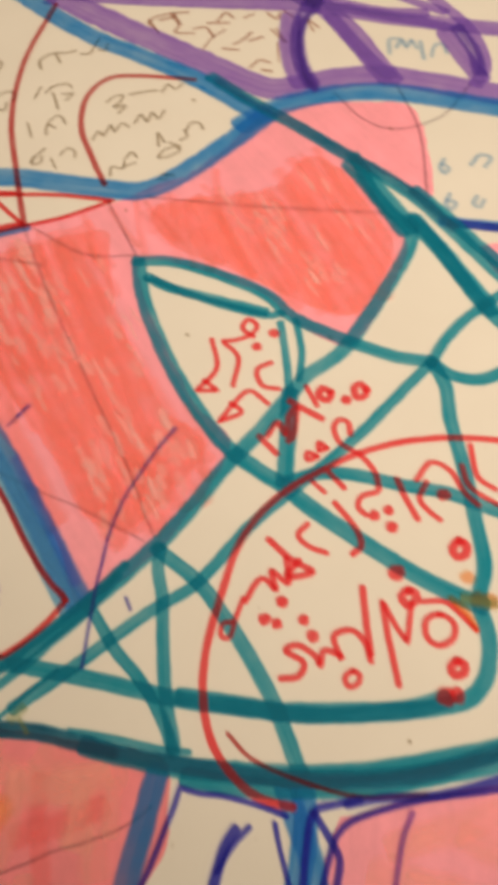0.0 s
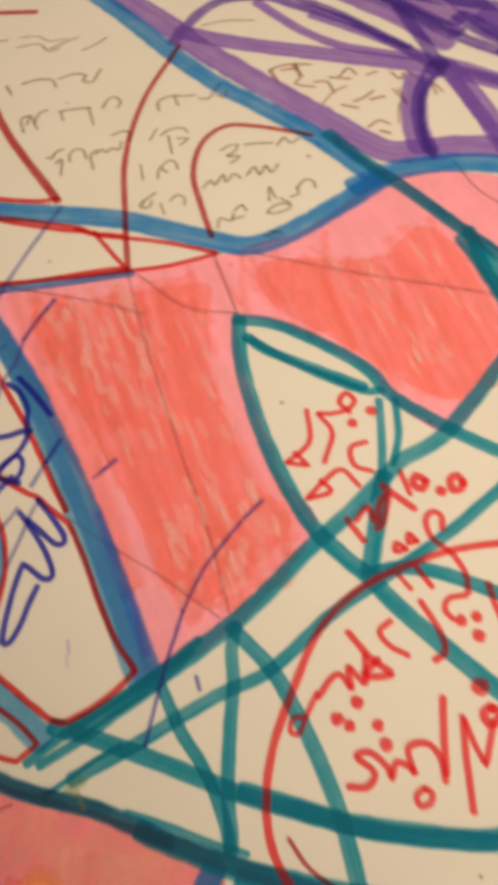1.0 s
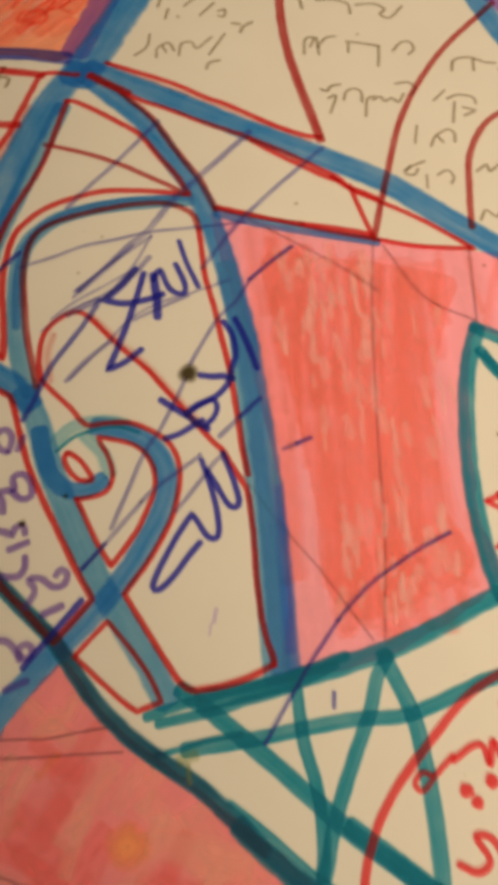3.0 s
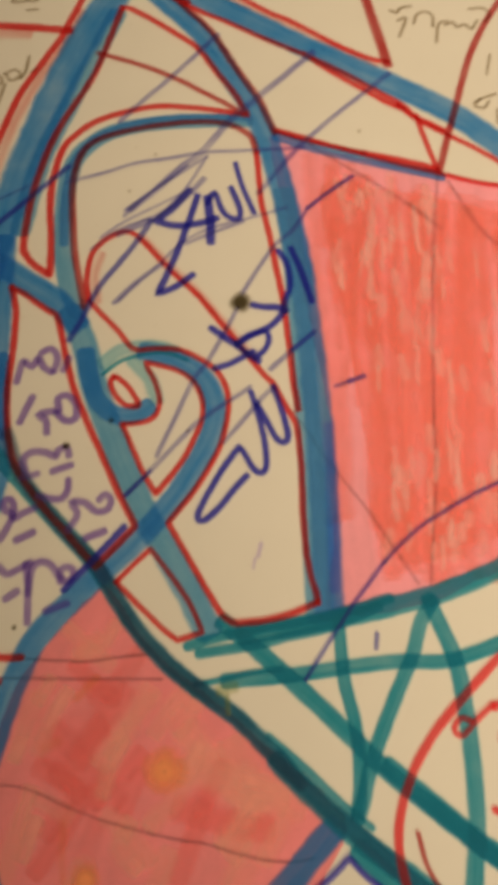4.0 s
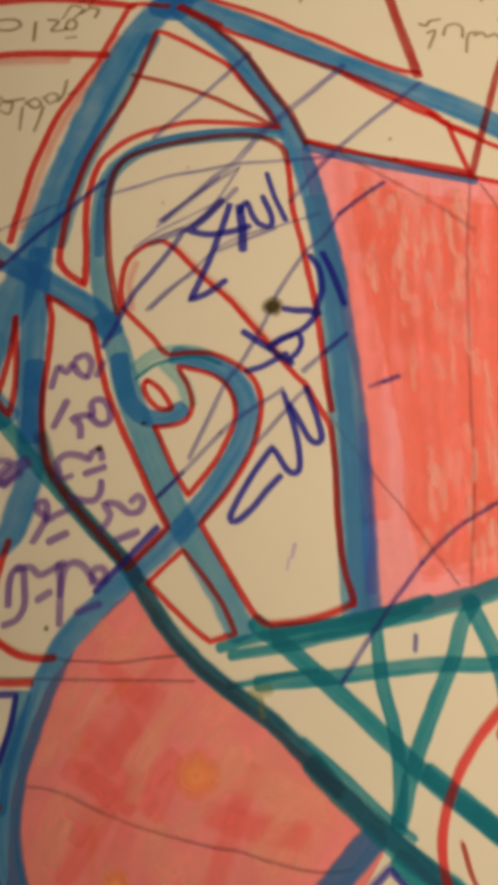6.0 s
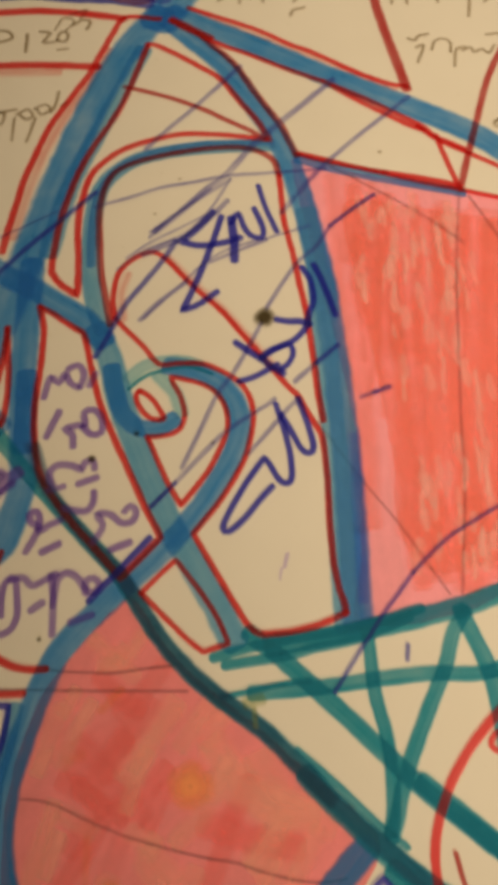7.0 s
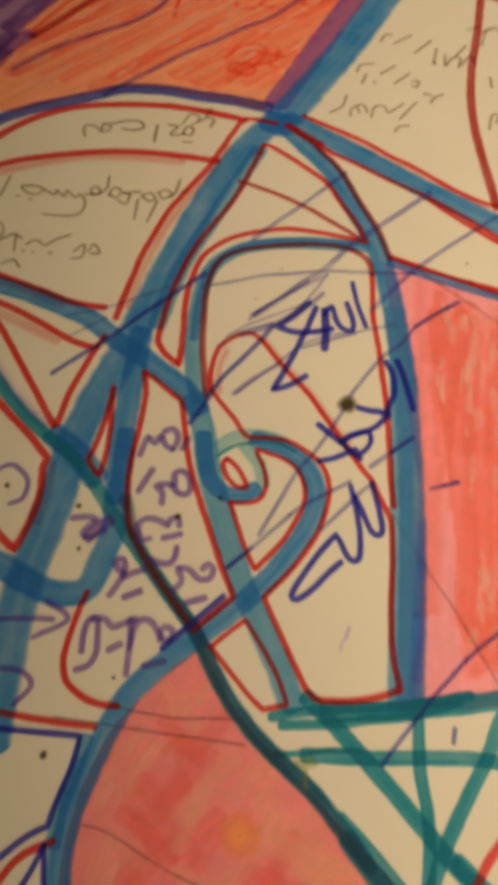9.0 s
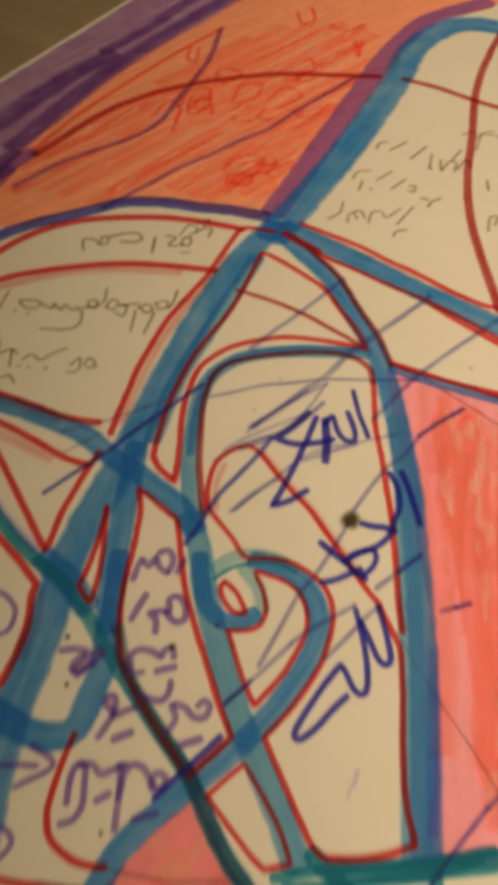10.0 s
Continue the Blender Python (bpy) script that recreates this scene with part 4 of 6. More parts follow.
flecks(PALE, 14, -94, 5.2, [(92.7, 35.4), (109.5, 32.2), (119.6, 18.3), (111.0, 5.6), (97.1, 2.5), (90.5, 20.8)])
flecks(PALE, 16, -88, 4.8, [(24.3, 60.7), (49.0, 58.8), (40.8, -12.5), (25.3, -12.5)])
flecks(PALE_ORANGE, 30, 53, 7.7, [(-95.0, 128.1), (-78.2, 155.9), (-49.1, 195.8), (-3.8, 199.2), (-15.2, 159.5), (-29.1, 132.8), (-64.1, 132.7)])
line(BROWN, 0.92, [(110.7, 118.4), (110.2, 111.3)])
line(BROWN, 0.92, [(118.2, 117.1), (117.5, 111.3)])
line(BROWN, 0.90, [(139.5, 94.6), (138.5, 88.0)])
line(BROWN, 0.90, [(149.1, 93.1), (147.8, 87.9)])


# blue strokes, leaf-shaped panel and its neighbours
line(BLUE, 8.29, [(-18.8, 119.2), (-25.6, 107.7), (-30.6, 95.3), (-34.8, 81.5), (-37.9, 69.3), (-40.8, 56.3), (-42.7, 47.3), (-46.1, 31.8), (-48.7, 23.0), (-50.5, 12.7), (-50.9, 1.9), (-51.7, -7.0), (-52.6, -14.8), (-52.9, -22.2), (-52.5, -29.6), (-52.1, -37.6), (-51.2, -45.0)])
line(BLUE, 5.76, [(-41.9, 43.4), (-41.3, 28.6), (-40.8, 17.3), (-39.6, 5.5), (-38.3, -3.4), (-39.1, -10.5), (-40.6, -16.5), (-44.8, -18.6), (-50.1, -17.7), (-55.9, -15.3), (-62.4, -12.8), (-69.9, -10.9)])
line(BLUE, 5.52, [(-100.2, 57.9), (-81.4, 53.7), (-72.4, 52.0), (-63.3, 49.2), (-54.1, 45.7), (-47.0, 40.6), (-40.9, 37.2), (-34.9, 33.2), (-30.2, 29.9), (-26.0, 24.8)])
line(BLUE, 3.96, [(-23.9, 18.6), (-22.6, 12.6), (-20.8, 8.2), (-17.8, 6.0), (-14.5, 5.8), (-11.7, 7.6)])
line(BLUE, 4.67, [(-12.9, 19.0), (-6.9, 17.5), (-2.6, 14.6), (-0.0, 10.4), (0.6, 5.8), (-0.5, 0.8), (-3.3, -4.7), (-6.1, -9.5), (-9.8, -14.2), (-14.4, -19.2), (-19.3, -24.1), (-24.1, -28.9), (-27.5, -32.7), (-29.3, -35.2), (-31.0, -39.4), (-32.4, -44.2), (-33.6, -48.8), (-34.6, -52.9), (-35.1, -57.7), (-34.9, -62.3), (-33.8, -67.5), (-31.7, -72.3), (-30.1, -75.9)])
line(BLUE, 2.12, [(7.3, 76.2), (-3.6, 76.2), (-8.5, 75.9), (-17.0, 74.1), (-24.1, 70.8), (-28.4, 65.6), (-30.1, 59.3), (-30.4, 51.9), (-29.9, 43.4)])
line(BLUE, 5.85, [(-17.7, 117.0), (-9.4, 108.0), (-2.1, 99.1), (3.7, 87.9), (8.6, 78.5), (11.6, 69.4), (14.0, 59.4), (15.8, 49.2), (17.3, 39.5), (18.3, 28.9), (19.0, 18.9), (19.6, 8.3), (20.0, -2.8), (20.1, -13.3), (20.0, -23.2), (20.0, -29.7)])
line(BLUE, 4.50, [(19.3, -62.8), (15.5, -66.6), (12.1, -70.2), (7.6, -74.6), (2.8, -79.3)])
line(BLUE, 2.75, [(13.3, 71.4), (20.4, 68.7), (27.4, 66.7), (34.4, 64.9), (41.3, 63.2), (48.4, 61.4)])
line(BLUE, 7.88, [(110.8, 64.9), (120.0, 65.8), (126.8, 65.3), (134.6, 63.5), (144.2, 58.9), (151.6, 53.7), (160.3, 45.4), (170.7, 34.4), (178.4, 26.1)])
line(BLUE, 3.72, [(134.0, 10.0), (138.5, 6.1), (145.6, 0.3)])
line(BLUE, 4.39, [(36.2, -75.7), (35.1, -80.4), (34.3, -85.0), (32.9, -89.8), (31.0, -94.9)])
line(BLUE, 6.10, [(-54.9, 14.9), (-49.3, 11.3), (-44.3, 6.2)])
line(BLUE, 4.51, [(-40.0, 17.3), (-39.5, 10.1), (-39.0, 2.1)])

# blue pale strokes, leaf-shaped panel and its neighbours
line(BLUE_PALE, 4.84, [(-22.5, 106.2), (-26.6, 93.5), (-29.7, 84.0), (-33.3, 73.3), (-35.9, 64.7), (-37.6, 54.8), (-38.8, 46.2)])
line(BLUE_PALE, 5.40, [(-27.3, 27.4), (-24.2, 19.9), (-22.2, 12.6), (-18.1, 1.7), (-15.2, -5.3), (-11.3, -13.7), (-8.2, -18.6), (-5.2, -24.0), (-2.8, -28.2), (-0.4, -32.9)])
line(BLUE_PALE, 2.90, [(-34.9, -43.0), (-35.7, -48.9), (-36.6, -53.8), (-36.7, -59.3)])
line(BLUE_PALE, 4.26, [(7.3, 75.6), (0.0, 75.4), (-8.5, 74.8), (-15.8, 73.6), (-22.3, 71.4), (-26.9, 67.5), (-29.5, 62.7), (-30.4, 56.0), (-30.3, 47.6), (-29.5, 39.3), (-28.1, 32.6), (-26.1, 27.4)])
line(BLUE_PALE, 4.94, [(14.6, 56.4), (16.0, 43.6), (16.9, 28.9), (17.5, 11.8), (17.9, -0.7), (18.1, -13.3), (18.2, -25.1), (18.3, -30.5)])

# violet soft strokes, leaf-shaped panel and its neighbours
line(VIOLET_SOFT, 2.85, [(21.5, 3.8), (21.6, -5.0), (21.5, -15.3), (21.1, -26.0)])
line(VIOLET_SOFT, 0.95, [(8.7, -18.4), (8.2, -20.4)])
line(VIOLET_SOFT, 0.63, [(7.6, -20.9), (7.3, -22.6)])
line(VIOLET_SOFT, 3.08, [(-79.5, 39.1), (-73.3, 32.4), (-66.1, 24.1), (-57.6, 17.0)])

# red strokes, leaf-shaped panel and its neighbours
line(RED, 1.82, [(-19.2, 117.0), (-27.2, 117.7), (-30.1, 111.9), (-31.5, 107.7), (-33.0, 103.3), (-34.3, 98.9), (-36.2, 94.8), (-39.2, 88.3), (-42.2, 81.5), (-44.4, 73.3), (-46.1, 66.2), (-47.0, 59.3), (-47.9, 52.6), (-48.4, 46.7)])
line(RED, 1.73, [(-21.3, 108.0), (-22.9, 101.6), (-24.4, 95.3), (-26.3, 88.3), (-28.6, 82.4), (-32.3, 74.1), (-34.7, 67.0), (-36.2, 60.1), (-37.1, 54.8), (-37.7, 47.6), (-37.8, 41.3), (-37.8, 41.3), (-35.7, 38.3), (-32.0, 35.5), (-32.0, 35.5), (-32.4, 43.4), (-33.3, 51.9), (-33.2, 59.3), (-31.7, 67.0), (-28.4, 71.7), (-24.4, 74.9), (-18.4, 77.4), (-12.3, 78.9), (-6.1, 78.8), (-0.0, 78.2), (7.3, 76.9), (7.3, 76.9), (4.3, 83.2), (0.5, 89.1), (-4.0, 96.3), (-9.2, 100.6), (-14.6, 104.7), (-19.3, 107.7), (-21.3, 108.0)])
line(RED, 1.51, [(9.0, 67.0), (9.4, 62.4), (9.8, 55.0), (10.5, 50.6), (11.6, 45.0), (12.6, 38.1), (13.7, 31.5), (14.2, 26.4), (14.9, 18.9), (15.3, 12.9), (16.0, 7.3)])
line(RED, 1.38, [(-24.0, 30.0), (-24.7, 33.9), (-24.6, 37.9), (-23.8, 41.4), (-21.8, 43.9), (-19.1, 45.8), (-16.8, 46.0), (-14.4, 44.2), (-10.9, 40.0), (-7.4, 36.0), (-2.9, 31.4), (0.4, 26.9), (3.7, 22.5), (6.8, 18.2), (9.9, 14.1), (11.5, 12.3), (12.9, 9.4), (14.4, 6.5), (15.5, 4.3), (15.9, 1.5), (16.2, -3.9), (16.2, -10.3), (16.3, -15.4), (16.6, -20.3), (17.2, -24.2), (18.0, -27.0), (18.1, -28.4)])
line(RED, 1.28, [(18.1, -28.4), (15.6, -29.6), (12.8, -30.6), (9.2, -31.4), (5.5, -31.8), (3.5, -31.6), (1.8, -30.2), (0.4, -28.1), (-1.0, -25.8), (-2.9, -22.5), (-4.9, -19.1), (-6.9, -15.6), (-7.5, -14.6), (-7.5, -14.6), (-6.0, -12.6), (-3.2, -8.9), (-0.3, -4.1), (1.7, 0.3), (2.7, 4.7), (3.1, 8.2), (2.6, 11.6), (1.1, 14.6), (-1.6, 17.0), (-4.8, 18.8), (-7.5, 19.6), (-11.2, 19.6), (-14.4, 19.3), (-16.0, 20.5), (-17.8, 23.0), (-20.6, 26.1), (-23.0, 28.7), (-24.0, 30.0)])
line(RED, 1.48, [(-39.1, 32.8), (-37.8, 27.3), (-37.6, 22.3), (-37.6, 17.3), (-37.8, 11.3), (-37.3, 5.5), (-36.3, -0.1), (-34.7, -4.5), (-31.8, -8.7), (-27.9, -13.3), (-24.6, -16.8), (-21.5, -20.3), (-19.6, -22.3), (-19.6, -22.3), (-17.7, -20.2), (-15.0, -17.2), (-13.2, -15.2), (-13.2, -15.2), (-13.9, -13.7), (-15.9, -10.1), (-17.6, -6.4), (-19.9, -1.6), (-22.3, 3.4), (-24.3, 7.9), (-26.1, 12.6), (-27.8, 18.6), (-29.2, 24.2), (-30.1, 26.7), (-30.1, 26.7), (-33.4, 28.9), (-36.4, 31.2), (-39.1, 32.8)])
line(RED, 1.19, [(-16.4, 4.0), (-16.4, 4.0), (-14.4, -0.4), (-12.2, -5.3), (-9.8, -9.3), (-9.8, -9.3), (-7.7, -6.5), (-5.3, -3.1), (-3.4, 0.8), (-1.9, 4.7), (-1.7, 8.1), (-2.5, 11.0), (-4.1, 13.4), (-6.8, 15.1), (-10.0, 16.1), (-12.6, 16.8), (-12.6, 16.8), (-12.0, 15.1), (-10.7, 12.7), (-9.7, 9.2), (-10.1, 6.3), (-11.6, 4.8), (-14.1, 4.2), (-16.4, 4.0)])
line(RED, 1.22, [(-18.3, 13.6), (-18.9, 12.1), (-17.8, 9.7), (-15.9, 7.8), (-14.0, 7.6), (-13.5, 8.0), (-14.4, 9.7), (-16.1, 12.1), (-18.3, 13.6)])
line(RED, 1.41, [(-45.0, 27.9), (-45.0, 27.9), (-45.0, 22.2), (-45.3, 17.3), (-46.0, 12.4), (-46.6, 10.1), (-46.6, 10.1), (-45.2, 8.3), (-43.5, 6.6), (-43.5, 6.6), (-43.2, 11.3), (-43.5, 17.3), (-44.4, 23.5), (-45.0, 27.9)])
line(RED, 1.03, [(-16.0, -24.9), (-16.0, -24.9), (-13.3, -22.1), (-10.4, -19.2), (-10.4, -19.2), (-8.1, -22.1), (-5.6, -25.4), (-3.2, -29.1), (-1.3, -33.3), (-1.3, -33.3), (-5.4, -34.6), (-5.4, -34.6), (-7.7, -32.9), (-10.6, -30.2), (-13.5, -27.4), (-16.0, -24.9)])
line(RED, 1.41, [(-40.5, -17.7), (-41.2, -21.0), (-41.7, -24.4), (-42.0, -28.7), (-41.8, -31.0), (-40.7, -33.8), (-38.6, -35.5), (-36.2, -36.7), (-33.4, -37.2), (-30.8, -37.1)])
line(RED, 1.35, [(-56.5, -40.3), (-46.5, -40.8), (-39.2, -41.0), (-34.0, -40.9)])
line(RED, 1.70, [(-11.8, 120.9), (4.1, 113.2), (12.2, 107.9), (16.7, 105.6), (23.0, 101.4), (29.2, 97.3), (35.3, 94.2), (39.2, 93.3)])
line(RED, 1.63, [(-16.1, 116.6), (-4.2, 108.0), (2.4, 104.6), (10.1, 100.2), (16.4, 96.9), (21.4, 94.3), (28.7, 89.9), (35.9, 84.8), (41.7, 80.6), (43.8, 77.8), (47.2, 75.7), (49.9, 74.0)])
line(RED, 1.60, [(20.2, 95.2), (23.8, 92.0), (28.6, 88.2), (33.4, 84.8), (38.1, 81.4), (41.8, 79.5)])
line(RED, 1.48, [(32.2, 67.3), (39.2, 65.8), (44.9, 64.3), (47.8, 63.1)])
line(RED, 1.95, [(-98.5, 61.4), (-82.6, 57.2), (-74.7, 54.7), (-66.9, 52.3), (-59.3, 49.9), (-51.8, 49.3)])
line(RED, 1.87, [(-89.7, 53.0), (-80.0, 49.1), (-72.2, 46.4), (-64.3, 42.8), (-56.5, 39.0), (-51.1, 37.9)])
line(RED, 1.75, [(-49.9, 41.2), (-52.3, 33.2), (-54.2, 25.2), (-54.8, 18.9), (-55.3, 16.8), (-55.3, 16.8), (-58.9, 21.5), (-66.2, 31.1), (-72.9, 39.8), (-79.4, 47.4), (-86.9, 57.1)])
line(RED, 1.90, [(-80.4, 33.7), (-72.1, 24.8), (-66.6, 19.6), (-59.9, 14.1), (-54.9, 9.3), (-54.9, 9.3), (-55.3, 7.2), (-54.4, 1.4), (-54.9, -5.0), (-56.3, -11.0), (-56.3, -11.0), (-59.6, -8.8), (-62.1, -6.4)])
line(RED, 2.70, [(-101.7, 87.3), (-95.4, 97.0), (-89.9, 105.4), (-83.5, 111.5), (-76.4, 115.7), (-68.7, 118.2), (-59.1, 119.7), (-47.7, 120.3), (-36.0, 118.9), (-27.6, 117.3)])
line(RED, 2.55, [(-101.1, 85.7), (-93.0, 89.6), (-84.9, 94.0), (-76.3, 97.0), (-64.4, 100.0), (-53.6, 101.3), (-42.5, 101.2), (-32.7, 100.5)])

# halo strokes, leaf-shaped panel and its neighbours
line(HALO, 2.95, [(-30.6, 106.6), (-33.4, 98.0), (-37.8, 87.5), (-40.8, 79.5), (-43.0, 72.0), (-44.5, 64.6), (-45.6, 57.8), (-46.6, 50.4)])
line(HALO, 2.18, [(-13.9, 44.6), (-10.2, 40.2), (-6.3, 35.9), (-2.2, 31.4), (3.7, 23.5), (7.9, 17.9)])
line(HALO, 2.22, [(-22.3, 30.0), (-23.2, 35.9), (-22.1, 40.7)])
line(HALO, 3.88, [(-79.0, 46.1), (-69.7, 42.8), (-60.5, 39.0)])
line(HALO, 2.85, [(-88.2, 56.9), (-81.8, 54.7), (-72.5, 52.4), (-61.8, 48.9)])
line(HALO, 2.22, [(-53.6, 8.2), (-52.9, 1.6), (-53.5, -4.8)])
line(HALO, 3.83, [(-92.4, 87.7), (-75.7, 95.0), (-60.9, 98.7), (-42.2, 99.4)])

# darkred strokes, leaf-shaped panel and its neighbours
line(DARKRED, 1.51, [(-25.9, 93.9), (-19.1, 91.7), (-12.7, 89.1), (-6.3, 85.7), (-2.5, 83.2), (2.4, 80.2), (6.4, 77.2)])
line(DARKRED, 1.73, [(-24.9, 28.7), (-26.1, 33.9), (-27.5, 40.6), (-28.4, 47.6), (-29.1, 56.3), (-28.8, 61.6), (-27.9, 65.4), (-25.8, 68.6), (-21.7, 70.9), (-15.7, 72.8), (-8.5, 74.3), (-2.4, 74.9), (2.5, 74.5), (6.1, 72.8), (8.2, 70.6), (9.0, 67.0)])
line(DARKRED, 1.92, [(-9.5, 111.8), (-5.5, 107.0), (-2.2, 103.3), (0.5, 99.1), (3.7, 92.6), (7.4, 85.7), (9.8, 81.5), (11.6, 76.5), (13.1, 72.5)])
line(DARKRED, 1.42, [(13.1, 72.8), (18.1, 70.9), (25.2, 68.9), (32.2, 67.3)])
line(DARKRED, 2.75, [(49.4, 228.5), (44.4, 214.6), (43.8, 212.2), (40.2, 199.4), (37.5, 184.2), (35.9, 165.6), (33.9, 148.3), (33.4, 135.1), (34.1, 122.8), (35.8, 111.3), (37.8, 100.6), (39.2, 92.4)])
line(DARKRED, 3.17, [(-94.0, 145.8), (-88.2, 154.2), (-80.2, 166.3), (-71.2, 175.9), (-59.5, 183.8), (-47.1, 189.3), (-36.1, 192.5), (-24.9, 195.0), (-9.7, 195.5), (7.4, 195.6)])
line(DARKRED, 2.52, [(15.5, 194.6), (26.2, 190.4), (37.1, 184.2), (46.0, 180.0), (56.4, 175.5)])

# navy strokes, leaf-shaped panel and its neighbours
line(NAVY, 1.83, [(-5.1, 56.4), (-8.4, 52.0), (-11.8, 48.8), (-11.8, 48.8), (-7.7, 47.7), (-3.2, 48.3), (0.5, 49.6)])
line(NAVY, 1.60, [(-3.3, 55.2), (-4.9, 49.1), (-7.0, 42.1), (-9.1, 36.0), (-10.8, 31.6), (-10.8, 31.6), (-7.3, 33.3), (-4.1, 36.0)])
line(NAVY, 2.16, [(-1.2, 54.6), (-0.6, 49.1), (-0.5, 44.1)])
line(NAVY, 1.51, [(-1.2, 53.5), (0.2, 56.1), (1.4, 52.7), (2.8, 50.3), (5.0, 49.6), (5.5, 52.0), (3.7, 57.3)])
line(NAVY, 1.37, [(4.6, 63.6), (6.0, 57.9), (8.3, 51.3)])
line(NAVY, 1.53, [(13.2, 41.9), (14.8, 38.8), (15.3, 34.1), (14.3, 30.8), (13.6, 27.6), (11.7, 25.1), (9.6, 23.7), (6.9, 22.5), (4.7, 20.7)])
line(NAVY, 1.63, [(-0.1, 24.0), (2.1, 22.3), (4.7, 20.4), (6.8, 18.6), (8.7, 17.2)])
line(NAVY, 1.34, [(4.7, 20.4), (7.4, 22.5), (10.1, 23.6), (10.9, 21.8), (10.0, 19.5), (8.4, 18.0)])
line(NAVY, 1.46, [(0.5, 15.5), (3.2, 16.4), (5.8, 17.9), (7.7, 19.1)])
line(NAVY, 1.68, [(8.0, 29.3), (10.2, 28.9), (12.3, 28.9), (14.2, 28.3)])
line(NAVY, 1.58, [(15.7, 42.5), (17.5, 37.5), (19.4, 30.5)])
line(NAVY, 1.34, [(7.3, 10.5), (8.6, 5.9), (9.7, 0.3), (9.9, -4.0), (9.1, -5.3), (7.6, -4.6), (5.7, -1.3), (5.0, -0.3), (5.0, -0.3), (1.7, -5.2), (-1.2, -10.5), (-2.4, -13.6), (-1.3, -14.2), (1.3, -12.0), (4.2, -8.3), (6.3, -6.0)])
line(NAVY, 1.39, [(11.5, 11.7), (12.9, 7.1), (14.0, 2.0), (13.2, 0.6), (11.7, 1.5), (9.8, 5.4), (8.3, 8.2)])
line(NAVY, 1.38, [(-24.6, -26.1), (-20.9, -22.0), (-15.1, -15.4)])
line(NAVY, 1.06, [(7.4, -77.3), (11.6, -74.7), (16.1, -71.2), (19.0, -69.0), (21.3, -66.9), (21.3, -66.9), (23.6, -69.3), (26.8, -71.7), (31.1, -76.0), (33.9, -79.3)])
line(NAVY, 1.21, [(-55.9, -43.3), (-46.1, -43.1), (-39.0, -42.8), (-36.0, -42.7), (-36.0, -42.7), (-36.2, -46.8), (-37.1, -51.3), (-37.8, -54.6), (-38.1, -56.9), (-38.1, -56.9), (-41.4, -59.1), (-45.7, -63.4)])
line(NAVY, 1.11, [(-38.0, -59.7), (-37.0, -63.8), (-35.7, -68.2), (-34.1, -72.3), (-32.9, -75.9)])
line(NAVY, 1.13, [(-40.9, -67.4), (-39.2, -63.6), (-38.0, -59.9)])

# pen strokes, leaf-shaped panel and its neighbours
line(PEN, 1.58, [(0.6, 100.2), (-4.6, 93.5), (-10.1, 86.6), (-16.0, 79.8), (-20.1, 74.6)])
line(PEN, 1.99, [(22.1, 95.5), (16.2, 89.1), (10.5, 83.1), (3.7, 75.7), (-2.3, 67.0), (-7.0, 62.4), (-11.5, 57.1), (-16.8, 51.7)])
line(PEN, 1.49, [(39.3, 89.9), (33.3, 84.0), (28.1, 79.0), (21.8, 72.5), (18.0, 68.3), (14.3, 63.2), (9.5, 56.4)])
line(PEN, 1.19, [(19.5, 52.6), (16.2, 47.1), (12.7, 43.6), (9.2, 38.1), (5.9, 32.1)])
line(PEN, 1.20, [(4.8, 28.6), (2.6, 23.8), (-0.5, 17.6), (-3.6, 12.8), (-6.5, 5.8), (-9.8, -2.0)])
line(PEN, 1.13, [(-29.9, 58.3), (-22.6, 60.8), (-16.5, 63.3), (-9.5, 64.8), (-2.3, 66.5), (6.1, 67.2), (19.2, 68.3)])
line(PEN, 1.15, [(-14.9, -9.4), (-11.2, -5.3), (-6.4, 0.2), (-2.9, 4.1), (0.6, 7.0), (5.7, 10.5), (7.0, 11.6)])
line(PEN, 1.16, [(2.2, 0.6), (5.7, 4.8), (9.3, 9.4), (11.1, 11.2)])
line(PEN, 1.35, [(11.2, 15.5), (15.3, 19.5)])
line(PEN, 1.06, [(23.3, 12.0), (26.0, 13.0)])
line(PEN, 1.71, [(-2.2, 59.4), (-5.6, 55.2), (-10.7, 50.5), (-19.0, 45.5)])
line(PEN, 1.31, [(-19.0, 29.6), (-15.1, 34.2), (-10.2, 38.4)])
line(PEN, 1.06, [(-5.3, 43.5), (0.3, 46.3), (6.0, 48.9)])

# penline strokes, leaf-shaped panel and its neighbours
line(PENLINE, 1.15, [(29.2, 60.9), (24.6, 57.2), (19.5, 52.6)])
line(PENLINE, 1.47, [(-27.2, 21.3), (-25.0, 26.1), (-22.5, 32.6), (-18.6, 38.6), (-15.5, 43.5), (-12.6, 48.8)])
line(PENLINE, 0.90, [(-15.1, -9.6), (-13.1, -7.4), (-11.0, -5.1)])
line(PENLINE, 1.26, [(15.3, 19.5), (19.5, 23.4)])
line(PENLINE, 1.09, [(26.0, 13.0), (28.7, 14.1)])
line(PENLINE, 0.86, [(52.6, -6.8), (46.3, -9.7), (40.4, -13.1), (37.1, -15.1), (33.0, -18.6), (30.0, -21.6)])
line(PENLINE, 0.80, [(30.0, -21.6), (26.9, -25.5), (23.9, -29.2), (20.9, -33.4), (17.5, -38.3), (15.6, -41.0)])
line(PENLINE, 0.89, [(27.9, -33.8), (27.6, -36.0)])
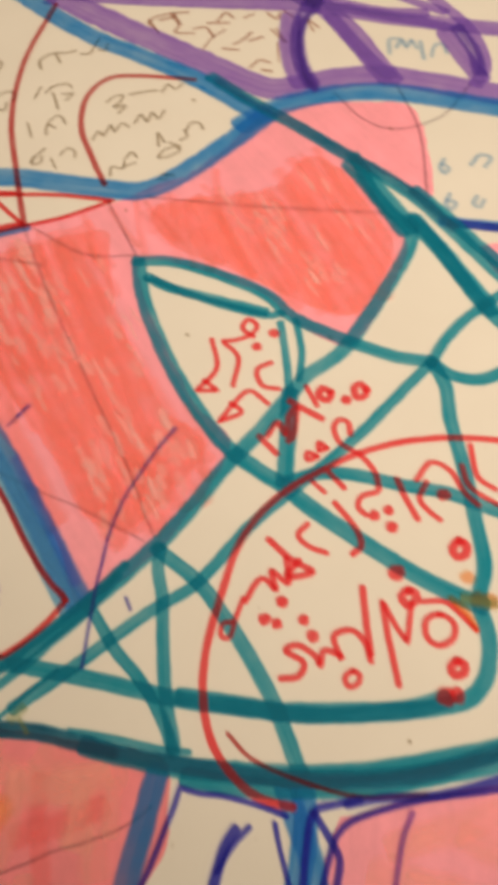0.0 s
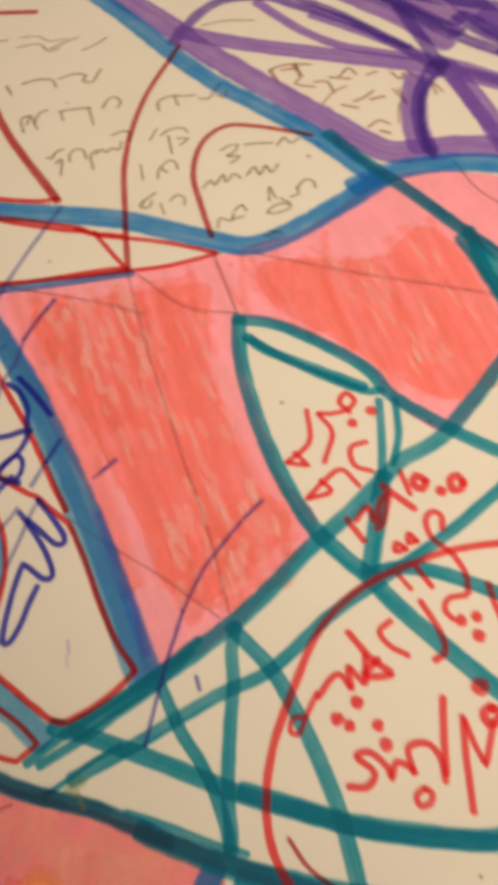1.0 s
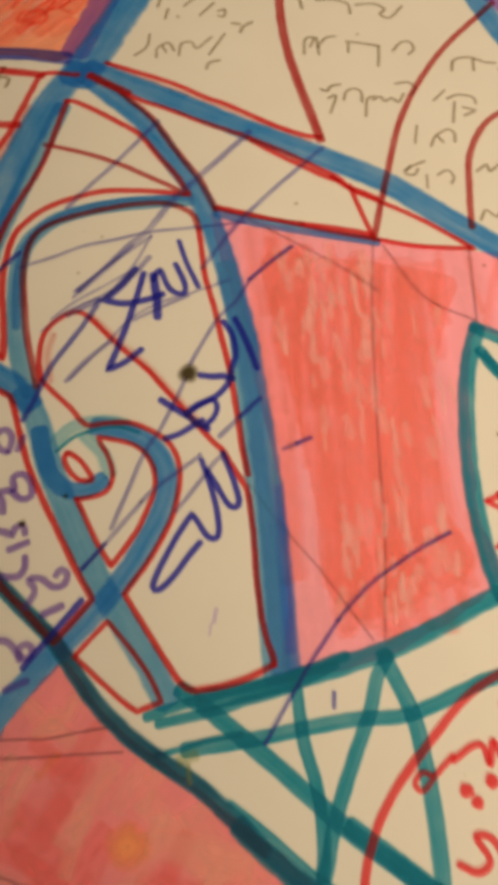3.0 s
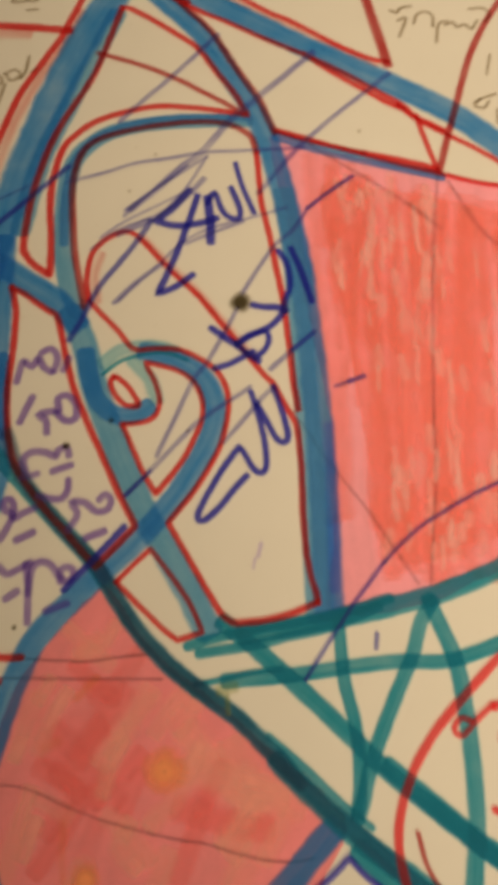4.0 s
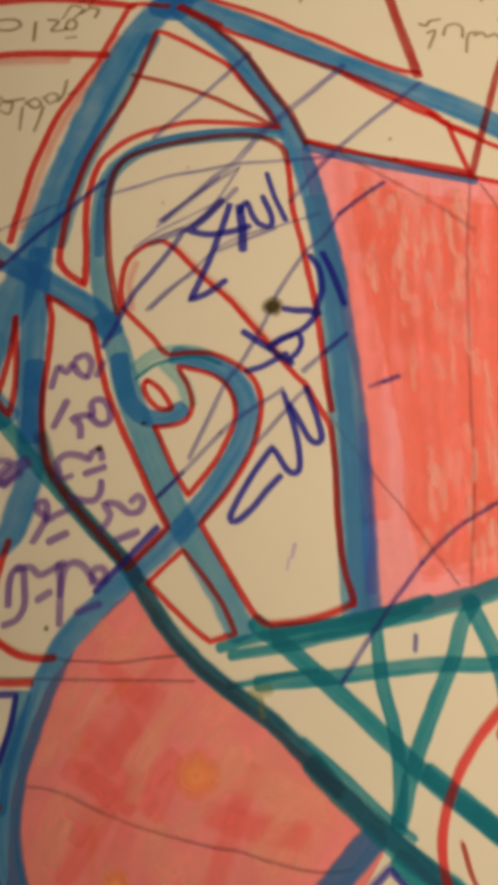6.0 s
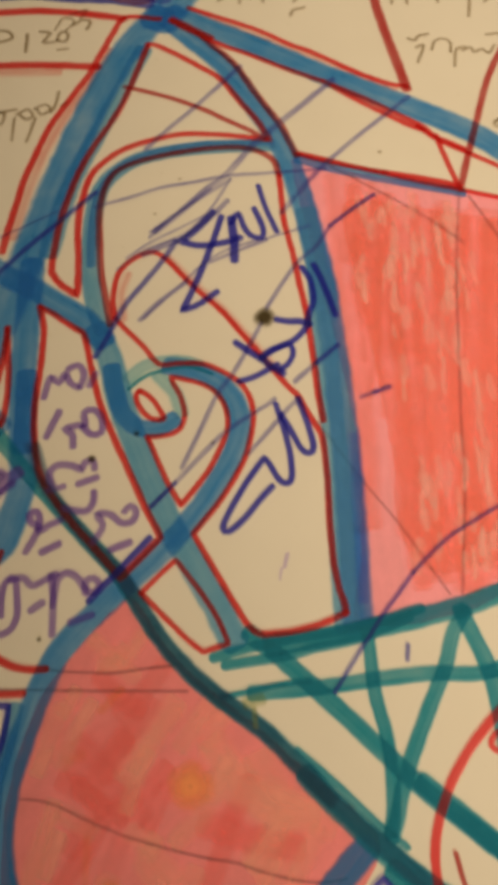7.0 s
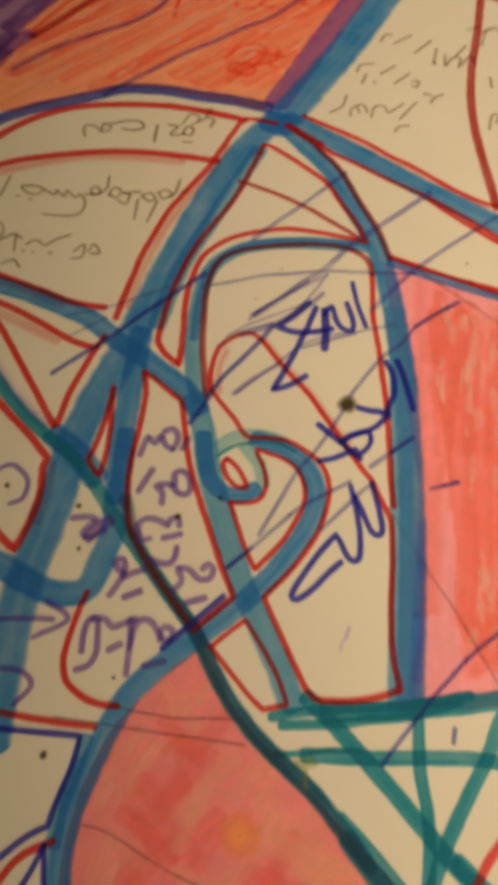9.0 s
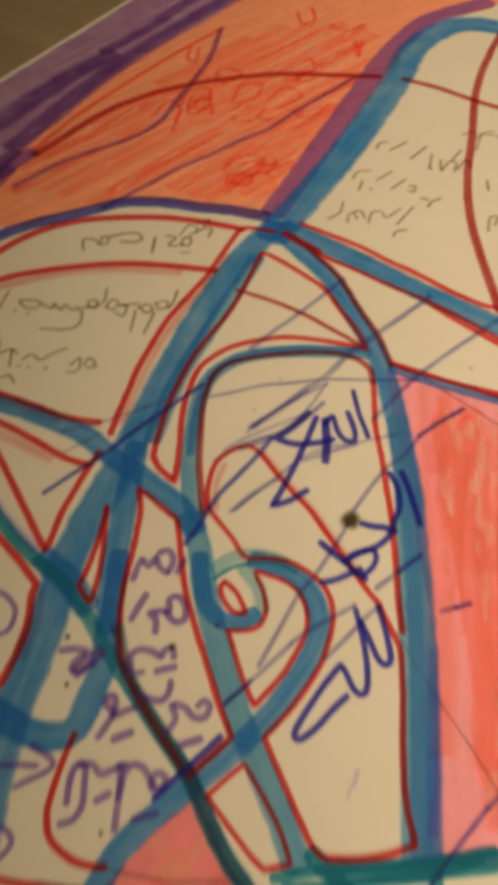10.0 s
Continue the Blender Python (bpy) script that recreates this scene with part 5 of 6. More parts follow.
line(PENLINE, 1.47, [(-59.0, 30.1), (-54.2, 35.3), (-49.4, 40.1), (-43.6, 47.3), (-35.7, 56.2), (-30.4, 62.1)])

# purple pen strokes, leaf-shaped panel and its neighbours
line(PURPLE_PEN, 1.55, [(-36.2, 12.5), (-35.4, 16.8), (-33.7, 15.4), (-32.7, 17.6), (-31.6, 15.5), (-30.1, 14.5)])
line(PURPLE_PEN, 1.56, [(-32.0, 18.6), (-30.4, 19.4), (-29.1, 17.4), (-29.5, 14.7)])
line(PURPLE_PEN, 1.55, [(-27.8, 15.0), (-27.0, 17.4)])
line(PURPLE_PEN, 1.64, [(-33.1, 9.2), (-34.9, 4.4)])
line(PURPLE_PEN, 1.63, [(-29.9, 2.4), (-30.2, 4.7), (-31.7, 5.8), (-29.2, 6.5), (-28.0, 6.7), (-28.4, 9.1), (-26.6, 9.7), (-25.0, 7.9), (-24.9, 5.1), (-26.7, 4.6), (-28.3, 6.1)])
line(PURPLE_PEN, 1.57, [(-33.1, -5.0), (-33.6, -2.8), (-32.0, -1.4), (-29.4, -1.7), (-27.8, -2.4), (-27.5, -1.1), (-26.0, -0.6), (-25.6, -2.0)])
line(PURPLE_PEN, 1.56, [(-28.1, -5.1), (-25.2, -4.0)])
line(PURPLE_PEN, 1.29, [(-33.5, -6.4), (-30.9, -5.6)])
line(PURPLE_PEN, 1.53, [(-30.2, -9.7), (-28.1, -10.3), (-26.2, -10.2), (-25.3, -8.6), (-25.3, -6.9)])
line(PURPLE_PEN, 1.51, [(-24.7, -15.8), (-23.8, -14.3), (-23.3, -12.8), (-24.5, -10.9), (-22.2, -10.9), (-20.1, -12.5), (-18.2, -12.2), (-17.6, -10.4), (-18.7, -9.4), (-19.6, -10.3)])
line(PURPLE_PEN, 1.60, [(-21.5, -17.3), (-18.6, -16.1)])
line(PURPLE_PEN, 1.51, [(-36.2, -17.5), (-35.0, -14.9), (-34.4, -13.1), (-35.8, -12.4), (-36.3, -10.8), (-35.0, -10.3), (-34.4, -11.9), (-34.3, -13.9), (-32.8, -12.9), (-30.9, -12.0)])
line(PURPLE_PEN, 1.60, [(-33.3, -17.6), (-30.8, -16.3)])
line(PURPLE_PEN, 1.42, [(-39.1, -28.4), (-39.4, -24.4), (-38.7, -22.5), (-37.4, -22.3), (-36.7, -25.8), (-36.4, -28.6), (-37.3, -30.9), (-39.2, -31.8)])
line(PURPLE_PEN, 1.44, [(-38.1, -22.5), (-36.1, -22.1), (-34.5, -23.5), (-32.7, -22.7), (-30.7, -21.6)])
line(PURPLE_PEN, 1.42, [(-31.4, -21.9), (-30.7, -25.7), (-30.3, -31.5)])
line(PURPLE_PEN, 1.43, [(-30.6, -26.7), (-30.3, -22.8), (-29.0, -21.4), (-27.1, -22.0), (-25.4, -24.2), (-23.8, -24.7), (-23.2, -23.2), (-24.2, -22.3), (-25.4, -22.8), (-25.4, -24.7)])
line(PURPLE_PEN, 1.53, [(-34.1, -27.6), (-32.5, -26.5)])
line(PURPLE_PEN, 1.51, [(-27.3, -29.7), (-24.1, -28.5)])
line(PURPLE_PEN, 1.57, [(-46.5, -3.1), (-44.0, -2.6), (-41.9, -2.9), (-43.2, -4.5), (-44.0, -6.2), (-42.4, -6.8), (-40.1, -5.1)])
line(PURPLE_PEN, 2.93, [(-42.8, -6.9), (-41.1, -4.4), (-39.2, -2.7)])

# teal strokes, leaf-shaped panel and its neighbours
line(TEAL, 1.96, [(-3.6, -35.5), (1.0, -34.2), (7.3, -32.9), (12.8, -32.0), (18.3, -31.1), (23.8, -29.7), (30.4, -27.8)])
line(TEAL, 1.95, [(-1.7, -36.7), (1.9, -36.2), (7.3, -35.4), (12.7, -34.1), (18.2, -33.0), (22.8, -31.5), (28.4, -29.2)])
line(TEAL, 1.05, [(-2.3, -41.6), (1.9, -40.9), (6.4, -39.9), (11.7, -39.2)])
line(TEAL, 2.44, [(21.4, -31.2), (21.7, -35.2), (21.9, -40.4), (22.7, -44.6), (23.4, -48.1), (23.8, -52.8), (23.6, -57.5), (23.0, -60.9)])
line(TEAL, 2.64, [(38.0, -28.0), (35.5, -31.8), (33.8, -36.7), (31.6, -41.1), (29.9, -44.5), (27.8, -48.8), (26.3, -52.1), (24.9, -55.9), (24.0, -59.0), (22.9, -61.6)])
line(TEAL, 1.17, [(9.4, -49.5), (12.2, -51.8), (16.4, -55.4), (20.4, -59.2), (25.1, -62.9)])
line(TEAL, 3.14, [(-99.2, 55.2), (-86.2, 42.9), (-74.2, 31.1), (-66.3, 22.6), (-57.9, 15.6), (-50.4, 10.8), (-44.7, 5.5), (-38.9, -1.4), (-26.5, -14.8), (-20.0, -21.6), (-13.9, -30.6), (-8.6, -36.8), (-3.1, -41.5), (5.1, -47.4), (14.2, -56.1), (21.5, -62.6), (30.2, -69.8), (38.4, -75.6), (47.8, -81.1), (57.0, -85.5), (69.2, -89.1), (80.0, -91.8)])
line(TEAL, 6.58, [(126.8, 37.4), (126.6, 29.8), (125.9, 20.5), (125.2, 12.3)])
line(TEAL, 4.98, [(128.0, 14.8), (128.0, 5.5), (127.4, -5.8), (126.6, -17.2)])
line(TEAL, 4.07, [(134.4, 21.8), (135.4, 10.8), (136.0, 0.9), (137.1, -9.9)])
line(TEAL, 3.67, [(10.5, -53.0), (16.9, -59.2), (23.5, -64.8), (30.4, -69.6), (38.1, -74.8), (47.8, -80.2), (58.2, -84.7), (69.3, -88.8), (76.8, -90.9)])
line(TEAL, 3.62, [(22.9, -65.9), (29.4, -71.4), (37.1, -76.5), (46.7, -81.9), (57.0, -86.3), (68.0, -90.3), (75.4, -92.5)])
line(TEAL, 3.62, [(28.1, -54.3), (34.2, -59.3), (41.8, -65.4), (51.6, -71.4), (60.0, -76.0), (66.8, -78.1)])
line(TEAL, 2.95, [(66.1, 32.1), (68.8, 26.7), (75.9, 18.2), (83.8, 9.1)])

# olive strokes, leaf-shaped panel and its neighbours
line(OLIVE, 2.48, [(1.7, -42.6), (3.9, -42.0)])
line(OLIVE, 1.13, [(2.8, -43.7), (3.0, -45.9)])
line(OLIVE, 3.41, [(80.7, -65.9), (84.2, -69.0)])

# pencil strokes, leaf-shaped panel and its neighbours
line(PENCIL, 0.61, [(47.8, 62.9), (45.7, 49.3), (44.2, 36.9), (43.3, 27.8), (41.4, 6.2), (40.7, -4.8), (39.3, -15.1), (37.8, -25.3)])
line(PENCIL, 0.55, [(15.1, 6.9), (18.7, 1.0), (23.3, -6.0), (27.8, -12.2), (32.0, -19.2), (35.7, -25.3)])
line(PENCIL, 0.72, [(20.4, 69.2), (27.3, 64.3), (34.0, 59.4), (40.5, 54.3), (46.9, 48.2)])
line(PENCIL, 0.59, [(-30.8, -37.1), (-27.9, -37.5), (-23.3, -37.7), (-19.7, -37.8), (-15.2, -37.2), (-10.3, -36.7)])
line(PENCIL, 0.58, [(-41.2, -40.2), (-32.1, -40.3), (-24.9, -40.5), (-15.9, -40.6), (-7.9, -40.7)])
line(PENCIL, 0.52, [(-32.5, -56.1), (-29.4, -56.4), (-25.9, -57.5), (-21.5, -59.4), (-16.3, -61.2), (-11.2, -62.6), (-4.5, -64.1), (-0.4, -64.7), (3.7, -65.9), (8.6, -67.0), (12.6, -67.3), (15.9, -66.9)])

# graphite strokes, leaf-shaped panel and its neighbours
line(GRAPHITE, 1.15, [(-69.3, 105.8), (-70.2, 109.5), (-68.1, 110.3), (-66.2, 109.2)])
line(GRAPHITE, 1.15, [(-65.5, 108.3), (-65.1, 111.3), (-63.3, 110.6), (-63.5, 108.4), (-65.4, 108.3)])
line(GRAPHITE, 1.16, [(-62.9, 111.6), (-59.3, 113.2), (-55.8, 113.3), (-54.3, 111.1), (-56.6, 109.7), (-59.6, 109.8)])
line(GRAPHITE, 1.14, [(-50.8, 112.1), (-50.5, 106.2)])
line(GRAPHITE, 1.15, [(-47.6, 113.1), (-45.3, 112.5), (-46.6, 109.4), (-44.0, 109.4)])
line(GRAPHITE, 1.14, [(-43.2, 110.0), (-42.7, 112.9), (-41.0, 112.2), (-41.2, 109.8), (-43.2, 110.0)])
line(GRAPHITE, 1.16, [(-39.9, 115.3), (-37.9, 117.1), (-35.9, 116.4), (-36.5, 113.9)])
line(GRAPHITE, 0.94, [(-42.8, 106.7), (-40.7, 107.0)])
line(GRAPHITE, 1.06, [(-84.8, 88.2), (-85.5, 81.6)])
line(GRAPHITE, 1.05, [(-80.8, 85.4), (-77.6, 85.9), (-75.3, 85.0), (-76.3, 83.1), (-78.6, 83.1), (-80.6, 84.6)])
line(GRAPHITE, 1.04, [(-74.7, 84.6), (-71.8, 83.4), (-71.8, 85.1), (-69.4, 83.1), (-69.0, 85.1), (-66.4, 83.1), (-65.5, 84.4), (-63.6, 81.5), (-64.3, 77.8), (-67.7, 76.5), (-72.8, 76.5)])
line(GRAPHITE, 1.05, [(-64.0, 84.6), (-60.8, 85.1), (-61.7, 87.5), (-63.2, 86.4), (-61.9, 84.5), (-59.4, 87.0), (-59.5, 91.4)])
line(GRAPHITE, 1.05, [(-58.3, 85.1), (-57.4, 87.8), (-55.4, 86.8), (-56.4, 84.3), (-58.1, 85.1)])
line(GRAPHITE, 1.04, [(-55.5, 83.4), (-53.4, 82.5), (-53.1, 85.9), (-54.9, 86.0), (-50.6, 87.1)])
line(GRAPHITE, 1.03, [(-50.6, 84.2), (-50.4, 77.8)])
line(GRAPHITE, 1.04, [(-50.0, 85.7), (-47.9, 87.1), (-46.4, 85.2), (-47.8, 84.0), (-49.3, 85.2)])
line(GRAPHITE, 1.03, [(-45.8, 84.3), (-46.3, 81.1), (-47.0, 77.3)])
line(GRAPHITE, 1.04, [(-46.1, 87.4), (-44.0, 88.6), (-42.7, 87.1), (-44.5, 85.5), (-45.7, 87.0)])
line(GRAPHITE, 1.05, [(-41.3, 92.5), (-41.7, 88.1), (-42.5, 86.3)])
line(GRAPHITE, 1.05, [(-40.2, 88.3), (-39.3, 89.1)])
line(GRAPHITE, 1.00, [(-87.4, 72.2), (-84.7, 73.0), (-81.8, 71.1), (-81.3, 67.2), (-82.5, 63.5)])
line(GRAPHITE, 0.99, [(-80.6, 67.3), (-78.2, 69.0), (-77.1, 63.9)])
line(GRAPHITE, 0.99, [(-77.7, 68.9), (-76.3, 67.9)])
line(GRAPHITE, 0.99, [(-74.5, 66.3), (-72.7, 67.9), (-70.1, 66.4), (-67.8, 68.7), (-64.9, 70.5)])
line(GRAPHITE, 0.97, [(-62.6, 65.6), (-60.7, 67.8), (-60.4, 64.0), (-62.7, 63.1)])
line(GRAPHITE, 0.97, [(-59.4, 65.9), (-58.2, 68.2), (-56.4, 65.6), (-58.3, 65.1)])
line(GRAPHITE, 0.95, [(-78.9, 59.3), (-76.5, 61.0), (-74.5, 59.0)])
line(GRAPHITE, 1.11, [(7.7, 156.9), (8.6, 159.7), (10.5, 160.3)])
line(GRAPHITE, 1.11, [(11.7, 156.4), (16.2, 160.6)])
line(GRAPHITE, 1.10, [(17.8, 152.9), (22.0, 158.7)])
line(GRAPHITE, 1.06, [(1.3, 142.0), (2.4, 145.1), (5.8, 146.0)])
line(GRAPHITE, 1.03, [(4.0, 140.8), (3.2, 137.2)])
line(GRAPHITE, 1.05, [(8.3, 142.0), (12.1, 145.9)])
line(GRAPHITE, 1.04, [(12.3, 138.2), (16.0, 142.7)])
line(GRAPHITE, 1.03, [(17.3, 139.7), (18.9, 140.0), (18.5, 137.3), (17.2, 137.6)])
line(GRAPHITE, 1.22, [(20.7, 134.6), (22.2, 134.3)])
line(GRAPHITE, 1.22, [(22.5, 131.3), (23.3, 133.2), (25.6, 134.8)])
line(GRAPHITE, 1.00, [(-4.7, 123.7), (-1.8, 126.6), (-1.0, 131.1)])
line(GRAPHITE, 0.99, [(0.6, 122.8), (1.0, 126.1), (3.8, 127.8), (5.1, 125.0)])
line(GRAPHITE, 0.99, [(2.3, 126.5), (3.0, 124.6)])
line(GRAPHITE, 0.99, [(6.3, 123.2), (7.1, 127.3), (9.5, 127.9), (10.6, 125.6)])
line(GRAPHITE, 0.99, [(11.4, 125.7), (14.8, 129.5)])
line(GRAPHITE, 0.99, [(14.0, 123.2), (18.3, 130.6)])
line(GRAPHITE, 1.16, [(13.1, 118.2), (13.8, 120.0), (16.3, 120.9)])
line(GRAPHITE, 1.08, [(23.8, 155.0), (23.0, 148.7)])
line(GRAPHITE, 1.07, [(26.3, 152.6), (26.4, 147.7), (28.4, 151.6), (30.7, 151.7), (30.1, 147.7)])
line(GRAPHITE, 1.09, [(29.4, 152.6), (32.3, 157.8)])
line(GRAPHITE, 1.07, [(31.1, 149.0), (33.5, 153.2), (34.8, 149.6)])
line(GRAPHITE, 1.05, [(38.2, 122.4), (39.0, 127.7), (41.2, 128.3), (40.0, 125.0)])
line(GRAPHITE, 1.05, [(41.9, 128.2), (42.0, 122.2)])
line(GRAPHITE, 1.05, [(42.0, 124.8), (44.2, 128.0), (46.7, 128.6)])
line(GRAPHITE, 1.05, [(49.7, 126.5), (53.4, 125.7), (57.4, 124.6)])
line(GRAPHITE, 1.04, [(49.9, 125.7), (49.6, 122.7)])
line(GRAPHITE, 1.04, [(57.7, 124.4), (56.7, 117.3)])
line(GRAPHITE, 1.05, [(61.2, 122.7), (63.5, 125.5), (65.9, 125.7), (66.6, 123.0), (65.1, 121.2)])
line(GRAPHITE, 1.11, [(39.0, 143.8), (39.3, 139.9)])
line(GRAPHITE, 1.11, [(43.5, 142.9), (48.1, 142.9), (51.6, 140.9), (51.9, 137.4)])
line(GRAPHITE, 1.10, [(53.9, 140.6), (58.5, 140.8), (61.2, 138.7), (59.7, 136.6), (62.2, 135.2), (65.9, 139.4)])
line(GRAPHITE, 1.00, [(41.2, 109.5), (42.6, 108.9), (43.6, 110.4), (45.9, 111.0)])
line(GRAPHITE, 0.98, [(42.8, 106.5), (44.6, 107.1), (42.7, 101.4)])
line(GRAPHITE, 0.99, [(46.4, 105.7), (47.3, 108.4), (49.5, 109.4), (51.0, 108.0), (50.8, 104.9)])
line(GRAPHITE, 0.98, [(51.2, 100.1), (52.2, 105.5), (54.2, 106.5)])
line(GRAPHITE, 0.99, [(53.7, 105.4), (55.6, 106.3), (56.4, 104.7), (58.3, 105.7), (59.8, 104.3), (61.4, 106.9)])
line(GRAPHITE, 1.01, [(60.1, 110.7), (63.3, 111.0), (64.7, 109.0), (63.4, 106.7)])
line(GRAPHITE, 1.04, [(75.1, 114.9), (76.3, 118.5), (80.2, 119.4), (83.4, 117.8)])
line(GRAPHITE, 1.03, [(81.2, 118.4), (80.7, 114.7)])
line(GRAPHITE, 1.04, [(84.2, 117.3), (86.5, 117.0)])
line(GRAPHITE, 1.04, [(87.3, 114.8), (89.6, 113.7), (92.1, 116.0), (94.8, 118.3)])
line(GRAPHITE, 1.03, [(92.3, 113.9), (93.7, 112.5), (95.4, 114.4)])
line(GRAPHITE, 0.83, [(68.7, 104.5), (71.9, 107.8)])
line(GRAPHITE, 1.00, [(72.2, 105.0), (75.2, 106.2), (78.6, 105.1), (79.0, 103.2)])
line(GRAPHITE, 0.98, [(73.7, 103.6), (72.3, 97.1)])
line(GRAPHITE, 0.99, [(75.7, 101.8), (78.3, 100.7)])
line(GRAPHITE, 0.98, [(75.6, 99.1), (77.8, 100.2)])
line(GRAPHITE, 0.79, [(63.1, 96.2), (61.8, 90.6)])
line(GRAPHITE, 0.95, [(65.5, 89.5), (67.2, 92.7), (70.4, 94.6), (71.8, 93.3), (71.5, 90.7)])
line(GRAPHITE, 0.95, [(67.7, 92.3), (68.5, 90.7)])
line(GRAPHITE, 0.92, [(58.1, 82.3), (60.2, 83.5), (62.9, 84.6)])
line(GRAPHITE, 0.92, [(59.4, 83.2), (57.9, 81.2), (60.0, 80.6), (61.1, 82.3)])
line(GRAPHITE, 0.76, [(62.9, 80.3), (62.5, 76.5)])
line(GRAPHITE, 0.91, [(65.6, 80.4), (68.0, 81.6), (69.2, 79.6), (68.3, 77.6)])
line(GRAPHITE, 1.01, [(84.6, 92.4), (87.2, 93.2), (89.4, 92.4), (87.3, 90.3), (85.2, 89.5), (88.1, 88.2), (85.3, 86.7)])
line(GRAPHITE, 1.02, [(91.2, 91.7), (94.7, 90.7), (98.0, 89.3)])
line(GRAPHITE, 1.02, [(99.0, 87.9), (101.9, 89.8), (102.6, 87.2), (105.4, 87.9)])
line(GRAPHITE, 0.97, [(75.0, 81.1), (77.6, 82.9), (78.1, 80.9), (81.4, 83.4), (81.2, 80.7), (84.1, 82.5), (85.2, 80.4)])
line(GRAPHITE, 0.98, [(87.2, 80.8), (90.0, 82.7), (90.2, 79.5), (92.9, 81.8), (93.2, 79.0), (96.0, 80.8)])
line(GRAPHITE, 0.92, [(73.1, 66.6), (74.8, 69.2), (76.8, 67.3), (78.5, 69.2)])
line(GRAPHITE, 0.93, [(77.6, 67.6), (80.4, 67.4)])
line(GRAPHITE, 0.94, [(79.1, 70.2), (81.5, 71.2), (81.8, 69.0)])
line(GRAPHITE, 0.93, [(86.5, 66.0), (88.8, 67.4), (91.6, 67.2), (92.4, 65.3), (88.7, 64.8), (86.5, 66.0)])
line(GRAPHITE, 0.95, [(88.5, 69.6), (90.5, 74.1), (90.4, 70.0)])
line(GRAPHITE, 0.94, [(91.5, 69.1), (93.0, 66.6)])
line(GRAPHITE, 0.95, [(94.2, 68.6), (96.5, 68.9), (96.8, 71.1)])
line(GRAPHITE, 0.95, [(97.2, 71.0), (99.9, 72.8), (101.6, 71.4), (101.3, 69.2)])
line(GRAPHITE, 1.35, [(84.6, 59.9), (86.0, 58.9)])

# rose strokes, leaf-shaped panel and its neighbours
line(ROSE, 3.76, [(-27.8, -43.3), (-28.9, -47.1), (-30.4, -52.0)])
line(ROSE, 5.42, [(-10.0, -43.0), (-13.3, -47.7), (-16.7, -52.6)])
line(ROSE, 3.80, [(-15.5, -60.8), (-12.9, -62.6), (-9.0, -66.6)])
line(ROSE, 3.75, [(-2.3, -44.6), (-5.0, -48.5)])
line(ROSE, 3.65, [(-27.6, -57.2), (-29.1, -62.9), (-30.7, -70.6)])
line(ROSE, 3.57, [(-23.3, -32.6), (-19.9, -35.7), (-16.5, -38.3)])
line(ROSE, 4.09, [(-1.5, -51.6), (-4.7, -57.9), (-8.8, -61.8)])
line(ROSE, 4.15, [(-18.4, -67.2), (-20.1, -71.5), (-20.9, -75.7)])
line(ROSE, 4.03, [(-6.1, -66.2), (-8.2, -71.3)])
line(ROSE, 4.33, [(7.0, -59.3), (2.9, -64.6)])
line(ROSE, 3.77, [(12.0, -60.7), (8.6, -66.7)])
line(ROSE, 3.28, [(-25.8, -40.7), (-27.3, -43.7)])
line(ROSE, 2.98, [(-18.6, -33.9), (-21.2, -36.6)])
line(ROSE, 4.14, [(-3.8, -42.5), (-6.4, -45.5), (-8.5, -48.6)])
line(ROSE, 3.45, [(-13.6, -50.2), (-15.5, -54.2), (-16.4, -57.4)])
line(ROSE, 3.47, [(-26.4, -61.4), (-27.7, -65.9)])
line(ROSE, 2.87, [(-19.6, -67.2), (-20.6, -70.1)])
line(ROSE, 5.90, [(-3.4, -54.5), (5.9, -56.1), (13.5, -59.7)])
line(ROSE, 5.58, [(46.3, -91.7), (55.4, -94.3), (63.0, -96.1)])

# rust strokes, leaf-shaped panel and its neighbours
line(RUST, 4.68, [(-14.0, -42.6), (-17.7, -47.8), (-20.8, -52.7)])
line(RUST, 4.19, [(-24.2, -48.3), (-19.5, -52.7), (-14.0, -58.5)])
line(RUST, 4.14, [(-26.3, -53.6), (-21.4, -55.9), (-17.3, -58.9)])
line(RUST, 3.81, [(-20.2, -59.7), (-22.4, -63.6), (-25.7, -68.0)])
line(RUST, 3.87, [(-11.7, -36.5), (-15.0, -40.9), (-18.4, -43.6)])
line(RUST, 3.75, [(-17.1, -62.0), (-18.8, -66.5), (-19.3, -70.8)])
line(RUST, 3.96, [(-0.5, -57.9), (-2.1, -63.2), (-4.4, -69.1)])
line(RUST, 3.86, [(-21.9, -38.4), (-18.6, -41.4), (-15.3, -43.5)])
line(RUST, 3.96, [(-23.6, -54.3), (-20.4, -57.8)])
line(RUST, 3.56, [(-10.8, -54.9), (-13.1, -59.6)])
line(RUST, 3.86, [(-24.5, -62.8), (-22.3, -59.8)])
line(RUST, 3.57, [(2.0, -53.9), (-0.5, -58.6)])
line(RUST, 4.76, [(-4.5, -59.6), (2.4, -61.8), (8.9, -62.8)])

# orange soft strokes, leaf-shaped panel and its neighbours
line(ORANGE_SOFT, 1.53, [(-22.1, -61.7), (-21.9, -66.5), (-21.1, -71.5)])
line(ORANGE_SOFT, 2.22, [(-25.7, -50.8), (-23.9, -49.9)])
line(ORANGE_SOFT, 1.93, [(-18.6, -40.6), (-21.1, -43.2)])

